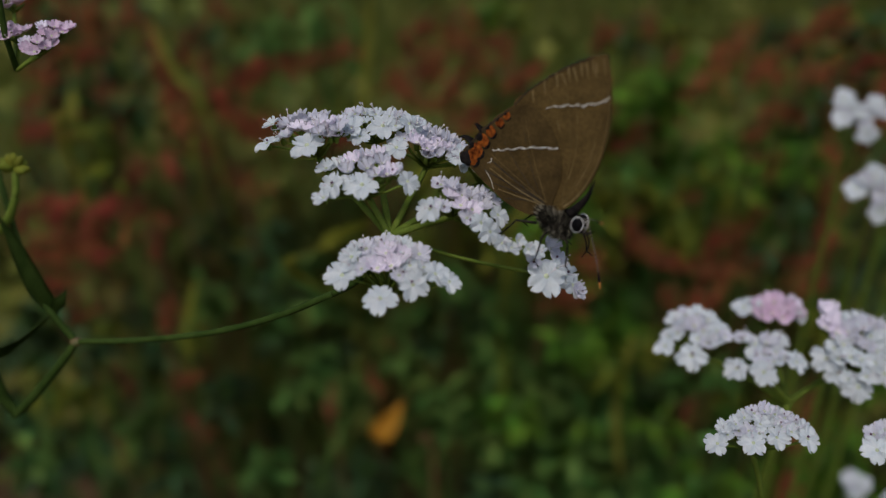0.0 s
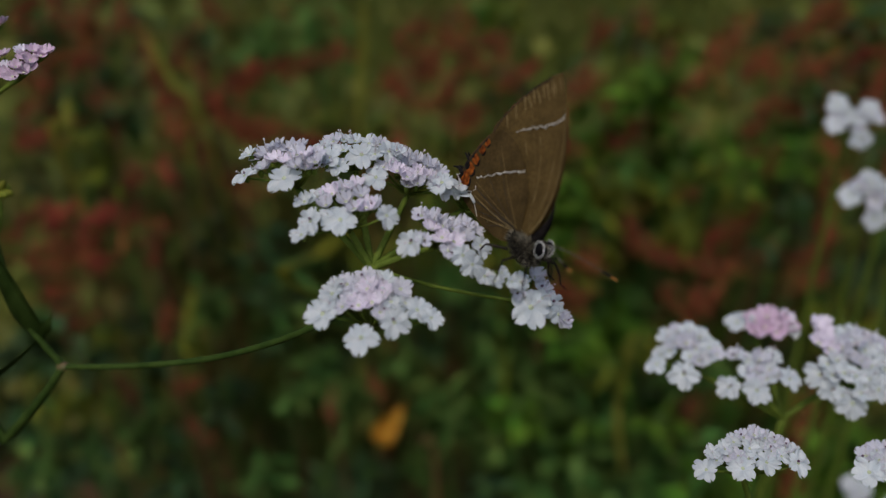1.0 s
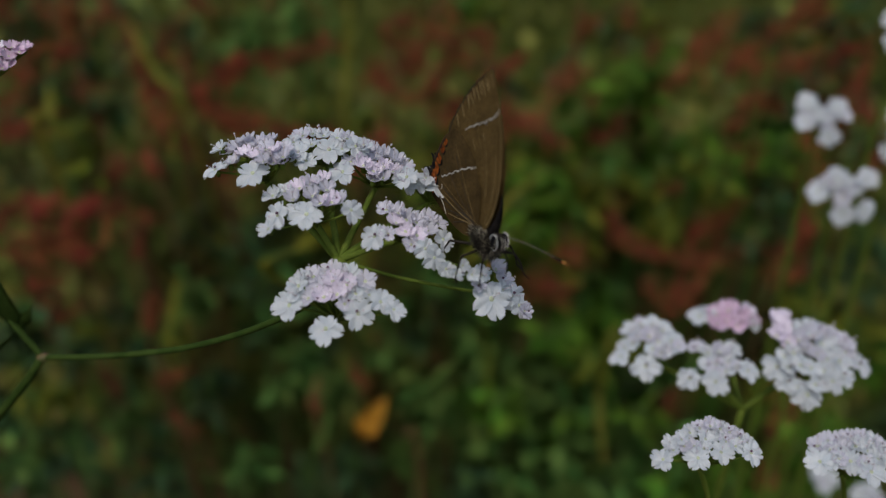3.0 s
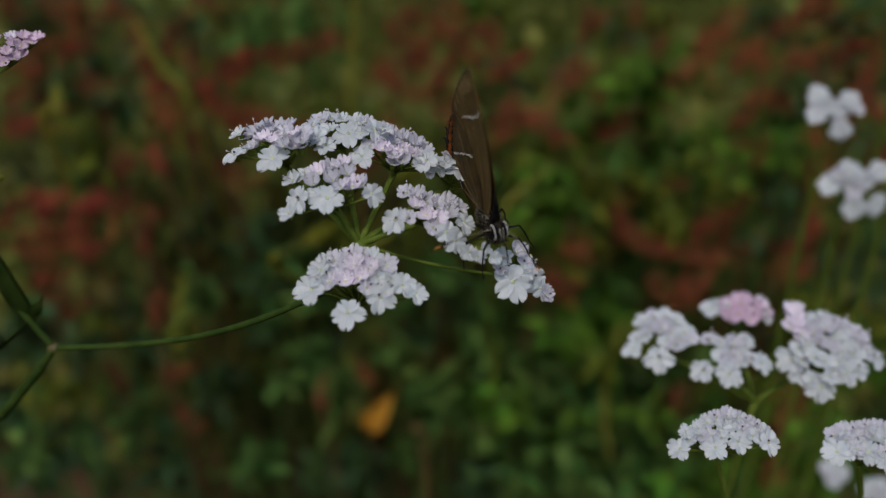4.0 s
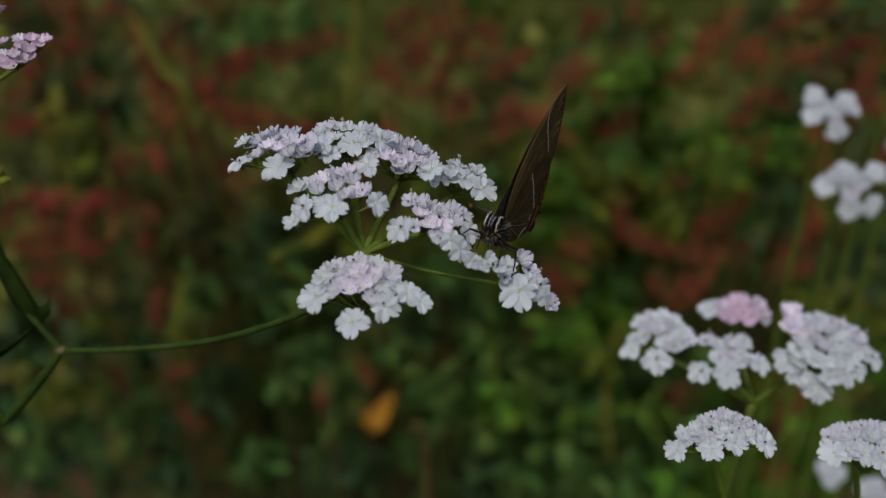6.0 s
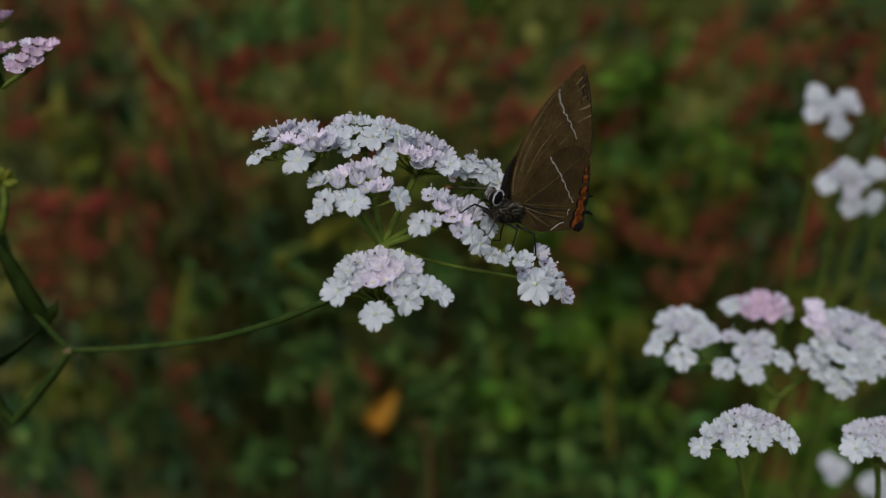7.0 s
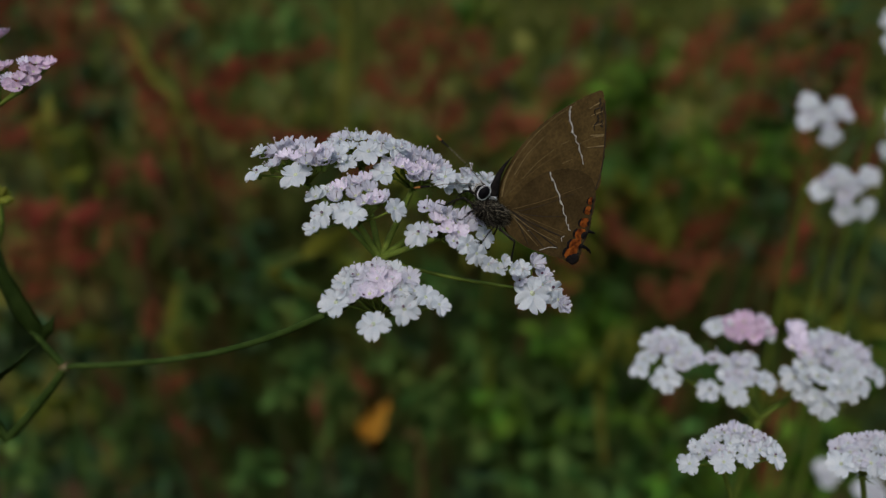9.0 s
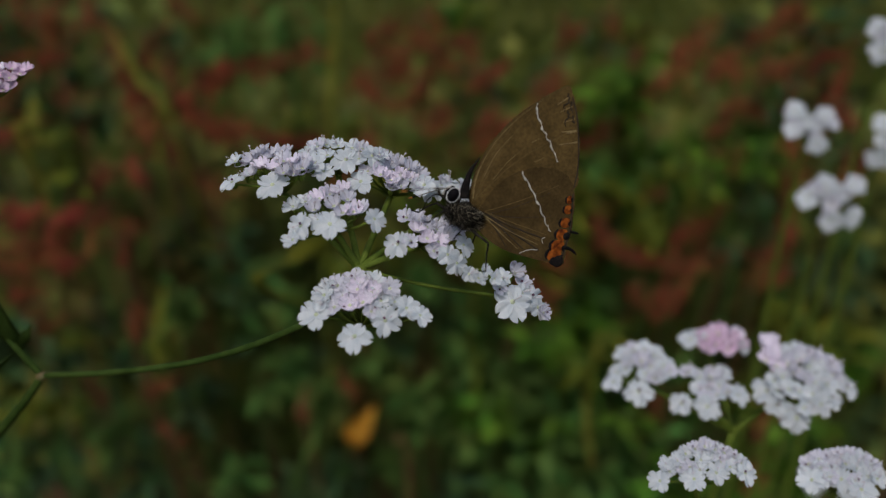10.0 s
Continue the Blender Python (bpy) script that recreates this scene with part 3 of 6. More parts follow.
stem_part("stem", side_umbel, [(0, 0, 0), (0.0015, 0.006, -0.03), (0.005, 0.014, -0.09), (0.012, 0.03, -0.2694), (0.01, 0.05, -0.5887)], 0.0005, 0.0010, RAY)

low_umbels = []
LOW_FLORETS = []
LOW_FLORETS.append([(-4.97, -1.26, 0.17, 2.87, 0), (-3.57, -0.26, 0.53, 2.27, 1), (-3.67, 0.54, 0.82, 2.41, 1), (-2.4, 0.88, 0.95, 2.42, 1),
    (-1.3, 1.68, 1.24, 2.44, 1), (-0.17, 2.1, 1.39, 2.46, 1), (0.97, 2.33, 1.48, 2.47, 2), (1.96, 1.99, 1.35, 2.48, 1),
    (2.87, 1.6, 1.21, 2.48, 1), (3.71, 1.02, 1, 2.48, 1), (4.34, 0.39, 0.77, 2.48, 1), (4.53, -0.71, 0.37, 2.98, 0),
    (-1.29, -1.21, 0.19, 3.16, 0), (-1.29, 0.12, 0.67, 2.42, 1), (0.1, 0.9, 0.96, 2.57, 1), (1.13, 1.19, 1.06, 2.46, 1),
    (2.18, 0.67, 0.87, 2.46, 1), (1.47, -0.54, 0.43, 3.08, 0), (3.05, 0.04, 0.64, 2.46, 1), (-2.29, 0.14, 0.68, 2.29, 1),
    (-0.3, -0.14, 0.58, 2.43, 1)])
LOW_FLORETS.append([(-3.82, -0.37, 0.42, 3.49, 0), (-3.33, 1.39, 1.06, 2.96, 1), (-1.99, 1.95, 1.26, 2.84, 1), (-0.73, 1.99, 1.28, 2.86, 1),
    (0.62, 2.22, 1.36, 2.88, 1), (1.86, 2.2, 1.35, 2.9, 1), (2.91, 1.73, 1.18, 3.05, 1), (3.73, 1.07, 0.94, 3.06, 1),
    (-2.11, 0.86, 0.87, 2.97, 1), (-0.62, 1.02, 0.92, 2.99, 1), (0.83, 1.25, 1.01, 3.02, 1), (1.87, 0.78, 0.84, 3.03, 1),
    (-0.49, -0.43, 0.4, 3.54, 0), (-1.57, -0.1, 0.52, 2.82, 1), (-2.61, -0.39, 0.41, 2.67, 1), (1.4, -1.7, -0.06, 3.84, 0),
    (0.95, -0.65, 0.32, 2.85, 1), (2.68, -0.18, 0.49, 2.88, 1), (3.64, -0.51, 0.37, 3.03, 1)])
for i, (x, y, z, r, fx, fy) in enumerate([(0.03259, 0.06317, 0.5492, 5.9, 0, 0),
    (0.04951, 0.06476, 0.54609, 5.2, -0.004, 0)]):
    one = root("flower_umbel", (x, y, z), "small domed white umbel on slender stalk", "flower", "hedge parsley umbels")
    umbellet(one, (0.0035, 0.003, -0.012), (0, 0, 0), (0.000, -0.342, 0.940), r * MM, LOW_FLORETS[i], 400 + i, (0.32, 0.30), 0.0, 3, False, 0.85)
    stem_part("stem", one, [(0.0035, 0.003, -0.012), (0.009 + fx, 0.007 + fy, -0.030), (0.014 + fx, 0.012 + fy, -0.07), (0.018 + fx, 0.02 + fy, -0.2), (0.020 + fx, 0.03 + fy, -0.05 - z)], 0.00032, 0.0009)
    low_umbels.append((one, Vector((x, y, z))))

far_umbels = []
FAR_FLORETS = []
FAR_FLORETS.append([(-2.62, 2.09, 3.74, 4.14, 0), (-3.05, 0.25, 0.53, 4.12, 0), (2.67, 0.7, 2.95, 4.36, 0), (0.91, -1.81, -1.78, 4.13, 0),
    (0.14, 0.2, 1.38, 3.97, 1), (3.77, -0.36, 1.49, 3.27, 1)])
FAR_FLORETS.append([(-4.44, 0.18, 0.24, 4.52, 0), (-1.12, 1.03, 2.64, 4.56, 0), (3.97, 0.27, 2.83, 4.43, 0), (-0.36, -0.8, -0.23, 4.38, 1),
    (-0.58, -2.48, -3.12, 4.37, 0), (3.18, -2.62, -2.24, 4.58, 0), (1.51, -0.22, 1.29, 4.05, 1)])
FAR_FLORETS.append([(-2.25, 0.96, 1.96, 4.97, 0), (-2.26, -1.29, -1.84, 4.93, 0), (0.41, -0.48, 0.29, 4.79, 0), (1.66, -2.37, -2.52, 4.4, 0)])
FAR_FLORETS.append([(-3.24, -2, -3.32, 4.58, 0), (-1.52, 1.29, 2.71, 4.63, 0), (0.68, -0.89, -0.3, 4.64, 0), (-0.15, -3.04, -4.17, 4.22, 0)])
FAR_FLORETS.append([(-1.59, 0.49, 1.26, 4.46, 0), (1, -0.34, 0.63, 4.48, 0), (-0.57, -1.31, -1.45, 3.81, 0)])
FAR_FLORETS.append([(-2.03, 0.53, 1.29, 5.42, 0), (0.93, -0.81, -0.11, 5.46, 0), (-0.1, 0.96, 2.57, 4.72, 1)])
for i, (x, y, z, r) in enumerate([(0.07665, 0.13797, 0.56156, 5),
    (0.07818, 0.12861, 0.55142, 6.2),
    (0.0926, 0.14487, 0.57732, 5),
    (0.09492, 0.14059, 0.55933, 5),
    (0.09315, 0.13402, 0.47894, 4.6),
    (0.10595, 0.13535, 0.47051, 5)]):
    one = root("flower_umbel", (x, y, z), "loose white umbel with few large florets", "flower", "hedge parsley umbels")
    umbellet(one, (0.002, 0.006, -0.014), (0, 0, 0), (-0.148, -0.850, 0.505), r * MM, FAR_FLORETS[i], 500 + i, (0.36, 0.32), 0.0, 7, True, 0.93)
    stem_part("stem", one, [(0.002, 0.006, -0.014), (0.004, 0.010, -0.04), (0.008, 0.018, -0.10), (0.014, 0.035, -0.25), (0.02, 0.06, -0.05 - z)], 0.00045, 0.0010, RAY)
    far_umbels.append((one, Vector((x, y, z))))


# ---- the butterfly ----
def outline(pts, n=6):
    return spline([(x, 0, z) for x, z in pts], n)


def sheet(line, y0, y1):
    """A flat wing with a frayed outer edge, between two planes."""
    bm = bmesh.new()
    line = [q + (Vector((0.09 * math.sin(37 * q.z), 0, 0.09 * math.cos(41 * q.x))) if q.x < -0.6 and q.z > 0 and i % 2 else Vector()) for i, q in enumerate(line)]
    f = bm.faces.new([bm.verts.new((q.x * MM, y0 * MM, q.z * MM)) for q in line])
    got = bmesh.ops.extrude_face_region(bm, geom=[f])["geom"]
    for q in got:
        if isinstance(q, bmesh.types.BMVert):
            q.co.y = y1 * MM
    bmesh.ops.triangulate(bm, faces=[f for f in bm.faces if len(f.verts) > 4])
    bmesh.ops.recalc_face_normals(bm, faces=bm.faces)
    return bm


def ribbon(bm, line, width, y0, y1, taper=1.0, mi=0, ripple=0.0):
    """A raised strip on a wing."""
    rows = []
    for i, q in enumerate(line):
        d = line[min(i + 1, len(line) - 1)] - line[max(i - 1, 0)]
        s = Vector((-d.z, 0, d.x)).normalized()
        w = width * 0.5 * (1 + (taper - 1) * i / (len(line) - 1)) * (1 - ripple * abs(math.sin(i * 1.35 + 0.4)))
        rows.append([bm.verts.new(((q.x + s.x * k * w) * MM, y * MM, (q.z + s.z * k * w) * MM)) for k, y in ((-1, y0), (-0.6, y1), (0.6, y1), (1, y0))])
    for a, b in zip(rows, rows[1:]):
        for j in range(3):
            bm.faces.new((a[j], a[j + 1], b[j + 1], b[j])).material_index = mi
    bmesh.ops.recalc_face_normals(bm, faces=bm.faces)


FORE = [(0.74, 0.0), (1.75, 1.4), (2.5, 4.2), (2.45, 7.2), (1.85, 9.8), (0.75, 12.3), (-0.15, 13.9), (-0.55, 14.4), (-1.15, 14.25), (-3.0, 12.65), (-4.75, 10.6), (-6.0, 8.7), (-6.8, 6.9), (-4.3, 4.1), (-1.5, 1.2)]
HIND = [(0.2, 0.0), (-0.06, 3.3), (-1.25, 5.5), (-3.2, 7.1), (-5.3, 7.6), (-7.0, 6.7), (-8.1, 5.0), (-8.9, 3.5), (-9.5, 1.9), (-10.1, 0.2), (-8.8, -0.2), (-6.6, -0.9), (-4.2, -1.5), (-1.9, -1.5), (-0.5, -0.9)]
hub_place = (0.00964, 0.06427, 0.57410)
butterfly = root("butterfly", hub_place, "brown hairstreak butterfly with closed wings, white line, orange edge", "butterfly")


def wings(s):
    """The fore and hind wing of one side; s is 1 on its left, -1 on its right."""
    ya, yb = 0.28 * s, 0.34 * s
    tilt = Matrix.Rotation(radians(1.35 * s), 4, 'X')
    fore = part("forewing", sheet(outline(FORE, 9)[:-1], ya, yb), WING, butterfly, "brown forewing with thin white line", tilt, smooth=False)
    bm = bmesh.new()
    zig = [Vector((q.x + 0.07 * math.sin(i * 2.1), 0, q.z + 0.10 * math.cos(i * 1.7))) for i, q in enumerate(outline([(1.0, 11.35), (0.4, 10.6), (-1.0, 9.7), (-2.2, 9.15), (-3.75, 8.2)], 5))]
    ribbon(bm, zig, 0.27, yb, yb + 0.05 * s, 0.7, ripple=0.8)
    part("white_line", bm, LINE, fore)
    for line, wide in (([(1.2, 0.9), (1.75, 1.9), (2.2, 3.4), (2.38, 4.8)], 0.20), ([(2.0, 2.2), (2.36, 4.4), (2.3, 7.0), (1.7, 9.6), (0.75, 12.0)], 0.10), ([(1.5, 3.2), (1.7, 5.4), (1.4, 7.6)], 0.11), ([(0.6, 3.4), (0.3, 5.6), (-0.3, 7.4)], 0.07), ([(-0.6, 8.2), (-1.0, 8.9)], 0.09), ([(-1.9, 6.9), (-2.5, 7.8)], 0.08)):
        bm = bmesh.new()
        ribbon(bm, outline(line, 4), wide, yb, yb + 0.03 * s, 0.4, ripple=0.4)
        part("pale_streak", bm, RIB, fore, "tan streak along the front of the wing")
    for tx, tz in ((1.9, 8.6), (0.9, 11.2), (-3.2, 11.2)):
        bm = bmesh.new()
        ribbon(bm, outline([(1.0, 0.9), (1.0 + (tx - 1) * 0.45 + 0.5, 0.9 + (tz - 0.9) * 0.5), (tx, tz)], 5), 0.07, yb, yb + 0.02 * s, 0.4)
        part("vein", bm, VEIN, fore)
    for tx, tz, ux, uz in ((-1.2, 13.5, -0.7, 12.4), (-2.0, 13.1, -1.3, 12.0), (-2.9, 12.3, -2.1, 11.4), (-3.7, 11.4, -2.9, 10.7)):
        bm = bmesh.new()
        ribbon(bm, outline([(tx, tz), (ux, uz)], 3), 0.16, yb, yb + 0.04 * s, 0.3)
        part("edge_streak", bm, RIB, fore, "pale worn streak")
    bm = bmesh.new()
    ribbon(bm, outline([(-0.9, 14.25), (-2.9, 12.65), (-4.65, 10.6), (-5.95, 8.7), (-6.7, 7.0)], 6), 0.16, yb, yb + 0.03 * s, 0.8)
    part("dark_margin", bm, FOLD, fore, "thin dark wing edge")
    if s > 0:
        for line in ([(-1.0, 13.8), (-1.5, 13.2), (-1.25, 12.7), (-1.7, 12.3)], [(-1.75, 13.35), (-2.0, 12.9), (-2.5, 12.6)], [(-1.9, 12.5), (-2.3, 12.1), (-2.2, 11.6), (-2.6, 11.2)], [(-2.6, 12.4), (-2.9, 12.0), (-3.1, 12.0)]):
            bm = bmesh.new()
            ribbon(bm, [q + Vector((0.07 * math.sin(i * 2.7), 0, 0.07 * math.cos(i * 3.1))) for i, q in enumerate(outline(line, 4))], 0.24, yb, yb + 0.05 * s, 0.3)
            part("worn_patch", bm, FOLD, fore, "dark worn patch at the wing tip")
        for line in ([(-4.4, 10.7), (-3.0, 9.5)], [(-3.7, 11.5), (-2.5, 10.6)]):
            bm = bmesh.new()
            ribbon(bm, outline(line, 3), 0.16, yb, yb + 0.04 * s, 0.5)
            part("edge_streak", bm, RIB, fore, "tan streak")
    else:
        for x, z in ((-0.75, 14.1), (-1.6, 13.6), (-2.4, 12.9), (-3.3, 12.1), (-4.1, 11.2), (-4.9, 10.2), (-5.6, 9.0)):
            bm = bmesh.new()
            ribbon(bm, outline([(x, z), (x + 0.55, z - 1.0)], 3), 0.17, yb, yb + 0.04 * s, 0.3)
            part("edge_streak", bm, RIB, fore, "tan streak")
    ha, hb = 0.38 * s, 0.44 * s
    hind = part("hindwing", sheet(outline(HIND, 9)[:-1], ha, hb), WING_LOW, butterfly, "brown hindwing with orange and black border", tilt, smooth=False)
    bm = bmesh.new()
    zig = [Vector((q.x + 0.07 * math.sin(i * 2.3), 0, q.z + 0.09 * math.cos(i * 1.9))) for i, q in enumerate(outline([(-1.35, 5.45), (-3.0, 4.7), (-4.7, 3.75), (-6.3, 2.75), (-7.2, 2.3)], 5))]
    ribbon(bm, zig, 0.25, hb, hb + 0.05 * s, 0.8, ripple=0.8)
    part("white_line", bm, LINE, hind)
    for line in ([(-6.95, 1.6), (-6.8, 1.3), (-7.1, 1.0)], [(-7.0, 0.2), (-6.3, -0.2), (-5.6, -1.0)]):
        bm = bmesh.new()
        ribbon(bm, outline(line, 4), 0.13, hb, hb + 0.05 * s, 0.5, ripple=0.7)
        part("white_letter", bm, LINE, hind, "white zigzag mark")
    for tx, tz in ((-5.2, 6.4), (-7.0, 1.9), (-6.6, 1.0)):
        bm = bmesh.new()
        ribbon(bm, outline([(-0.4, 0.5), (-0.4 + (tx + 0.4) * 0.5, 0.5 + (tz - 0.5) * 0.46), (tx, tz)], 5), 0.10, hb, hb + 0.03 * s, 0.4)
        part("vein", bm, VEIN, hind)
    for tx, tz, w in ((-4.9, 5.4, 0.07), (-6.3, 3.6, 0.08), (-7.0, 1.45, 0.28), (-7.2, 0.25, 0.32), (-5.9, -0.5, 0.22), (-4.2, -1.2, 0.2)):
        bm = bmesh.new()
        ribbon(bm, outline([(-0.6, 0.3), (-0.5 + (tx + 0.5) * 0.5, 0.3 + (tz - 0.3) * 0.42), (tx, tz)], 5), w, hb, hb + 0.03 * s, 0.4)
        part("fold", bm, FOLD, hind, "dark crease")
    for tx, tz in ((-6.7, 0.65), (-5.2, -0.75)):
        bm = bmesh.new()
        ribbon(bm, outline([(-0.3, 0.2), (-0.3 + (tx + 0.3) * 0.5, 0.1 + (tz - 0.3) * 0.40), (tx, tz)], 5), 0.16, hb, hb + 0.05 * s, 0.35)
        part("vein", bm, RIB, hind)
    edge = outline([(-6.9, 6.5), (-7.75, 5.2), (-8.5, 3.9), (-9.05, 2.6), (-9.5, 1.3), (-9.75, 0.3)], 8)
    for k, (f, w) in enumerate(((0.08, 0.50), (0.22, 0.66), (0.38, 0.86), (0.55, 1.02), (0.73, 1.18), (0.90, 1.25))):
        q = edge[int(f * (len(edge) - 1))]
        d = (edge[min(len(edge) - 1, int(f * (len(edge) - 1)) + 2)] - edge[int(f * (len(edge) - 1)) - 2]).normalized()
        inward = Vector((-d.z, 0, d.x))
        # an orange crescent capped by a thin black one, and a dark fleck against the margin
        for name, shift, wide, deep, high, skin in (("orange_crescent", 0.74, 1.22, 1.16, 0.05, ORANGE), ("black_crescent", 1.34, 1.0, 0.22, 0.07, BLACK), ("black_spot", 0.20, 0.62, 0.34 if k < 3 else 0.26, 0.07, BLACK)):
            mid = q + inward * shift * w
            arc = [mid + d * (wide * 0.62 * (0.35 + 0.65 * w) * u) - inward * 0.30 * w * u * u + Vector((0.03 * math.sin(9 * u + k), 0, 0.03 * math.cos(7 * u + k))) for u in (-0.8, -0.5, -0.2, 0.1, 0.4, 0.7)]
            bm = bmesh.new()
            rows = []
            for u, p in zip((0.35, 0.8, 1.0, 1.0, 0.8, 0.35), arc):
                h = deep * w * 0.5 * u + 0.03
                rows.append([bm.verts.new(((p + inward * h * o).x * MM, y * MM, (p + inward * h * o).z * MM)) for o, y in ((-1, hb), (-0.7, hb + high * s), (0.7, hb + high * s), (1, hb))])
            for a, b in zip(rows, rows[1:]):
                for o in range(3):
                    bm.faces.new((a[o], a[o + 1], b[o + 1], b[o]))
            bmesh.ops.recalc_face_normals(bm, faces=bm.faces)
            part(name, bm, skin, hind)
    for x, z, w in ((-8.75, 2.85, 0.80), (-9.45, 0.35, 1.25), (-9.0, 0.1, 0.8)):
        bm = bmesh.new()
        ball(bm, Vector((x, hb + 0.05 * s, z)) * MM, w * 0.5 * MM, 0, 10, (0.9, 0.2, 1.0))
        part("black_spot", bm, BLACK, hind)
    bm = bmesh.new()
    ribbon(bm, edge, 0.15, hb, hb + 0.04 * s, 1.4)
    part("dark_margin", bm, FOLD, hind, "thin dark wing edge")
    bm = bmesh.new()
    tube(bm, [q * MM for q in spline([(-9.2, (ha + hb) / 2, 1.8), (-9.9, 0.3 * s, 2.0), (-10.4, 0.32 * s, 2.0), (-10.8, 0.35 * s, 1.85)], 4)], 0.20 * MM, 0.07 * MM, 6)
    part("tail", bm, BLACK, hind, "thin black tail with white tip")
    bm = bmesh.new()
    tube(bm, [q * MM for q in spline([(-8.8, (ha + hb) / 2, 3.4), (-9.4, 0.25 * s, 3.55), (-9.8, 0.28 * s, 3.7)], 3)], 0.18 * MM, 0.06 * MM, 6)
    part("tail", bm, BLACK, hind)


wings(1)
wings(-1)
bm = bmesh.new()
tube(bm, [q * MM for q in spline([(1.9, 0, 0.5), (2.45, 0, 1.7), (2.78, 0, 3.0), (2.74, 0, 4.4)], 5)], 0.52 * MM, 0.04 * MM, 12)
part("wing_root", bm, BLACK, butterfly, "black roots of the front wing edges")


def furry(parent_name, parent, centre, size, turn, hairs, length, seed, material, pale):
    """A body section with short fur."""
    rng = random.Random(seed)
    bm = bmesh.new()
    m = Matrix.Translation(Vector(centre) * MM) @ turn
    ball(bm, (0, 0, 0), 1.0, 0, 20, tuple(v * MM for v in size))
    for q in bm.verts:
        q.co += q.co.normalized() * noise.noise(q.co * 2600) * 0.10 * MM
    for k in range(hairs):
        d = Vector((rng.gauss(0, 1), rng.gauss(0, 1), rng.gauss(0, 1))).normalized()
        p = Vector((d.x * size[0], d.y * size[1], d.z * size[2])) * MM
        e = (d + Vector((-0.6, 0, -0.1)) + Vector((rng.gauss(0, 0.25), rng.gauss(0, 0.25), rng.gauss(0, 0.25)))).normalized() * length * rng.uniform(0.5, 1.2) * MM
        w = d.orthogonal().normalized() * 0.035 * MM
        f = bm.faces.new((bm.verts.new(p - w), bm.verts.new(p + w), bm.verts.new(p + e)))
        f.material_index = 1 if rng.random() < pale else 0
    bmesh.ops.transform(bm, matrix=m, verts=bm.verts)
    return part(parent_name, bm, [material, FUR_PALE], parent)


furry("thorax", butterfly, (0.85, 0, -0.80), (1.9, 1.0, 1.12), Matrix.Rotation(0.25, 4, 'Y'), 3200, 0.55, 1, FUR, 0.34)
abdomen = furry("abdomen", butterfly, (-3.3, 0, -0.45), (3.3, 0.36, 0.75), Matrix.Rotation(-0.05, 4, 'Y'), 400, 0.35, 2, FUR, 0.25)
head = furry("head", butterfly, (2.80, 0, 0.05), (0.74, 0.60, 0.74), Matrix(), 420, 0.18, 3, FUR, 0.06)
for s in (1, -1):
    bm = bmesh.new()
    ball(bm, (3.10 * MM, 0.46 * s * MM, 0.2 * MM), 0.66 * MM, 0, 18, (0.84, 0.66, 1.08))
    part("eye", bm, EYE, head, "black oval eye")
    bm = bmesh.new()
    ring = [Vector((3.08 + 0.575 * math.cos(a), 0.58 * s, 0.2 + 0.725 * math.sin(a))) * MM for a in [2 * math.pi * k / 24 for k in range(25)]]
    tube(bm, ring, 0.042 * MM, 0.042 * MM, 8)
    part("eye_ring", bm, CHALK, head, "white scales round the eye")
    bm = bmesh.new()
    tube(bm, [q * MM for q in spline([(3.5, 0.22 * s, -0.4), (4.1, 0.24 * s, -0.35), (4.5, 0.22 * s, 0.05)], 4)], 0.12 * MM, 0.05 * MM, 6)
    part("palp", bm, FUR, head, "dark bristly palp")
    bm = bmesh.new()
    tube(bm, [q * MM for q in spline([(3.75, 0.13 * s, -0.35), (3.85, 0.14 * s, 0.3), (3.5, 0.16 * s, 0.75)], 4)], 0.04 * MM, 0.03 * MM, 6)
    part("face_stripe", bm, LINE, head, "white stripe on the face")
bm = bmesh.new()
tube(bm, [q * MM for q in spline([(3.55, 0, -0.5), (4.3, 0, -0.6), (4.7, 0, -1.5), (4.55, 0, -2.6)], 6)], 0.07 * MM, 0.05 * MM, 6)
part("proboscis", bm, BLACK, head, "thin dark proboscis reaching into the flower")

# three pairs of banded legs: hip, knee, foot
for s in (1, -1):
    for hip, knee, foot in (((2.0, 0.6, -1.3), (3.3, 1.7, -1.3), (4.1, 2.3, -3.0)),
                            ((0.8, 0.75, -1.7), (1.2, 2.6, -1.7), (1.6, 3.3, -3.6)),
                            ((-0.4, 0.7, -1.6), (-1.8, 2.1, -1.7), (-2.9, 2.7, -4.0))):
        pts = [Vector((x, y * s, z)) * MM for x, y, z in (hip, knee, foot)]
        bm = bmesh.new()
        tube(bm, spline(pts[:2], 4), 0.15 * MM, 0.10 * MM, 6, 1)
        tube(bm, spline([pts[1], pts[1].lerp(pts[2], 0.5) + Vector((0.1, 0.1 * s, 0)) * MM, pts[2]], 4), 0.09 * MM, 0.06 * MM, 6, 0)
        toe = pts[2] + Vector((0.7, 0.2 * s, -0.25)) * MM
        tube(bm, [pts[2], toe], 0.07 * MM, 0.05 * MM, 5, 0)
        part("leg", bm, [BLACK, FUR], butterfly, "black leg with pale bands")


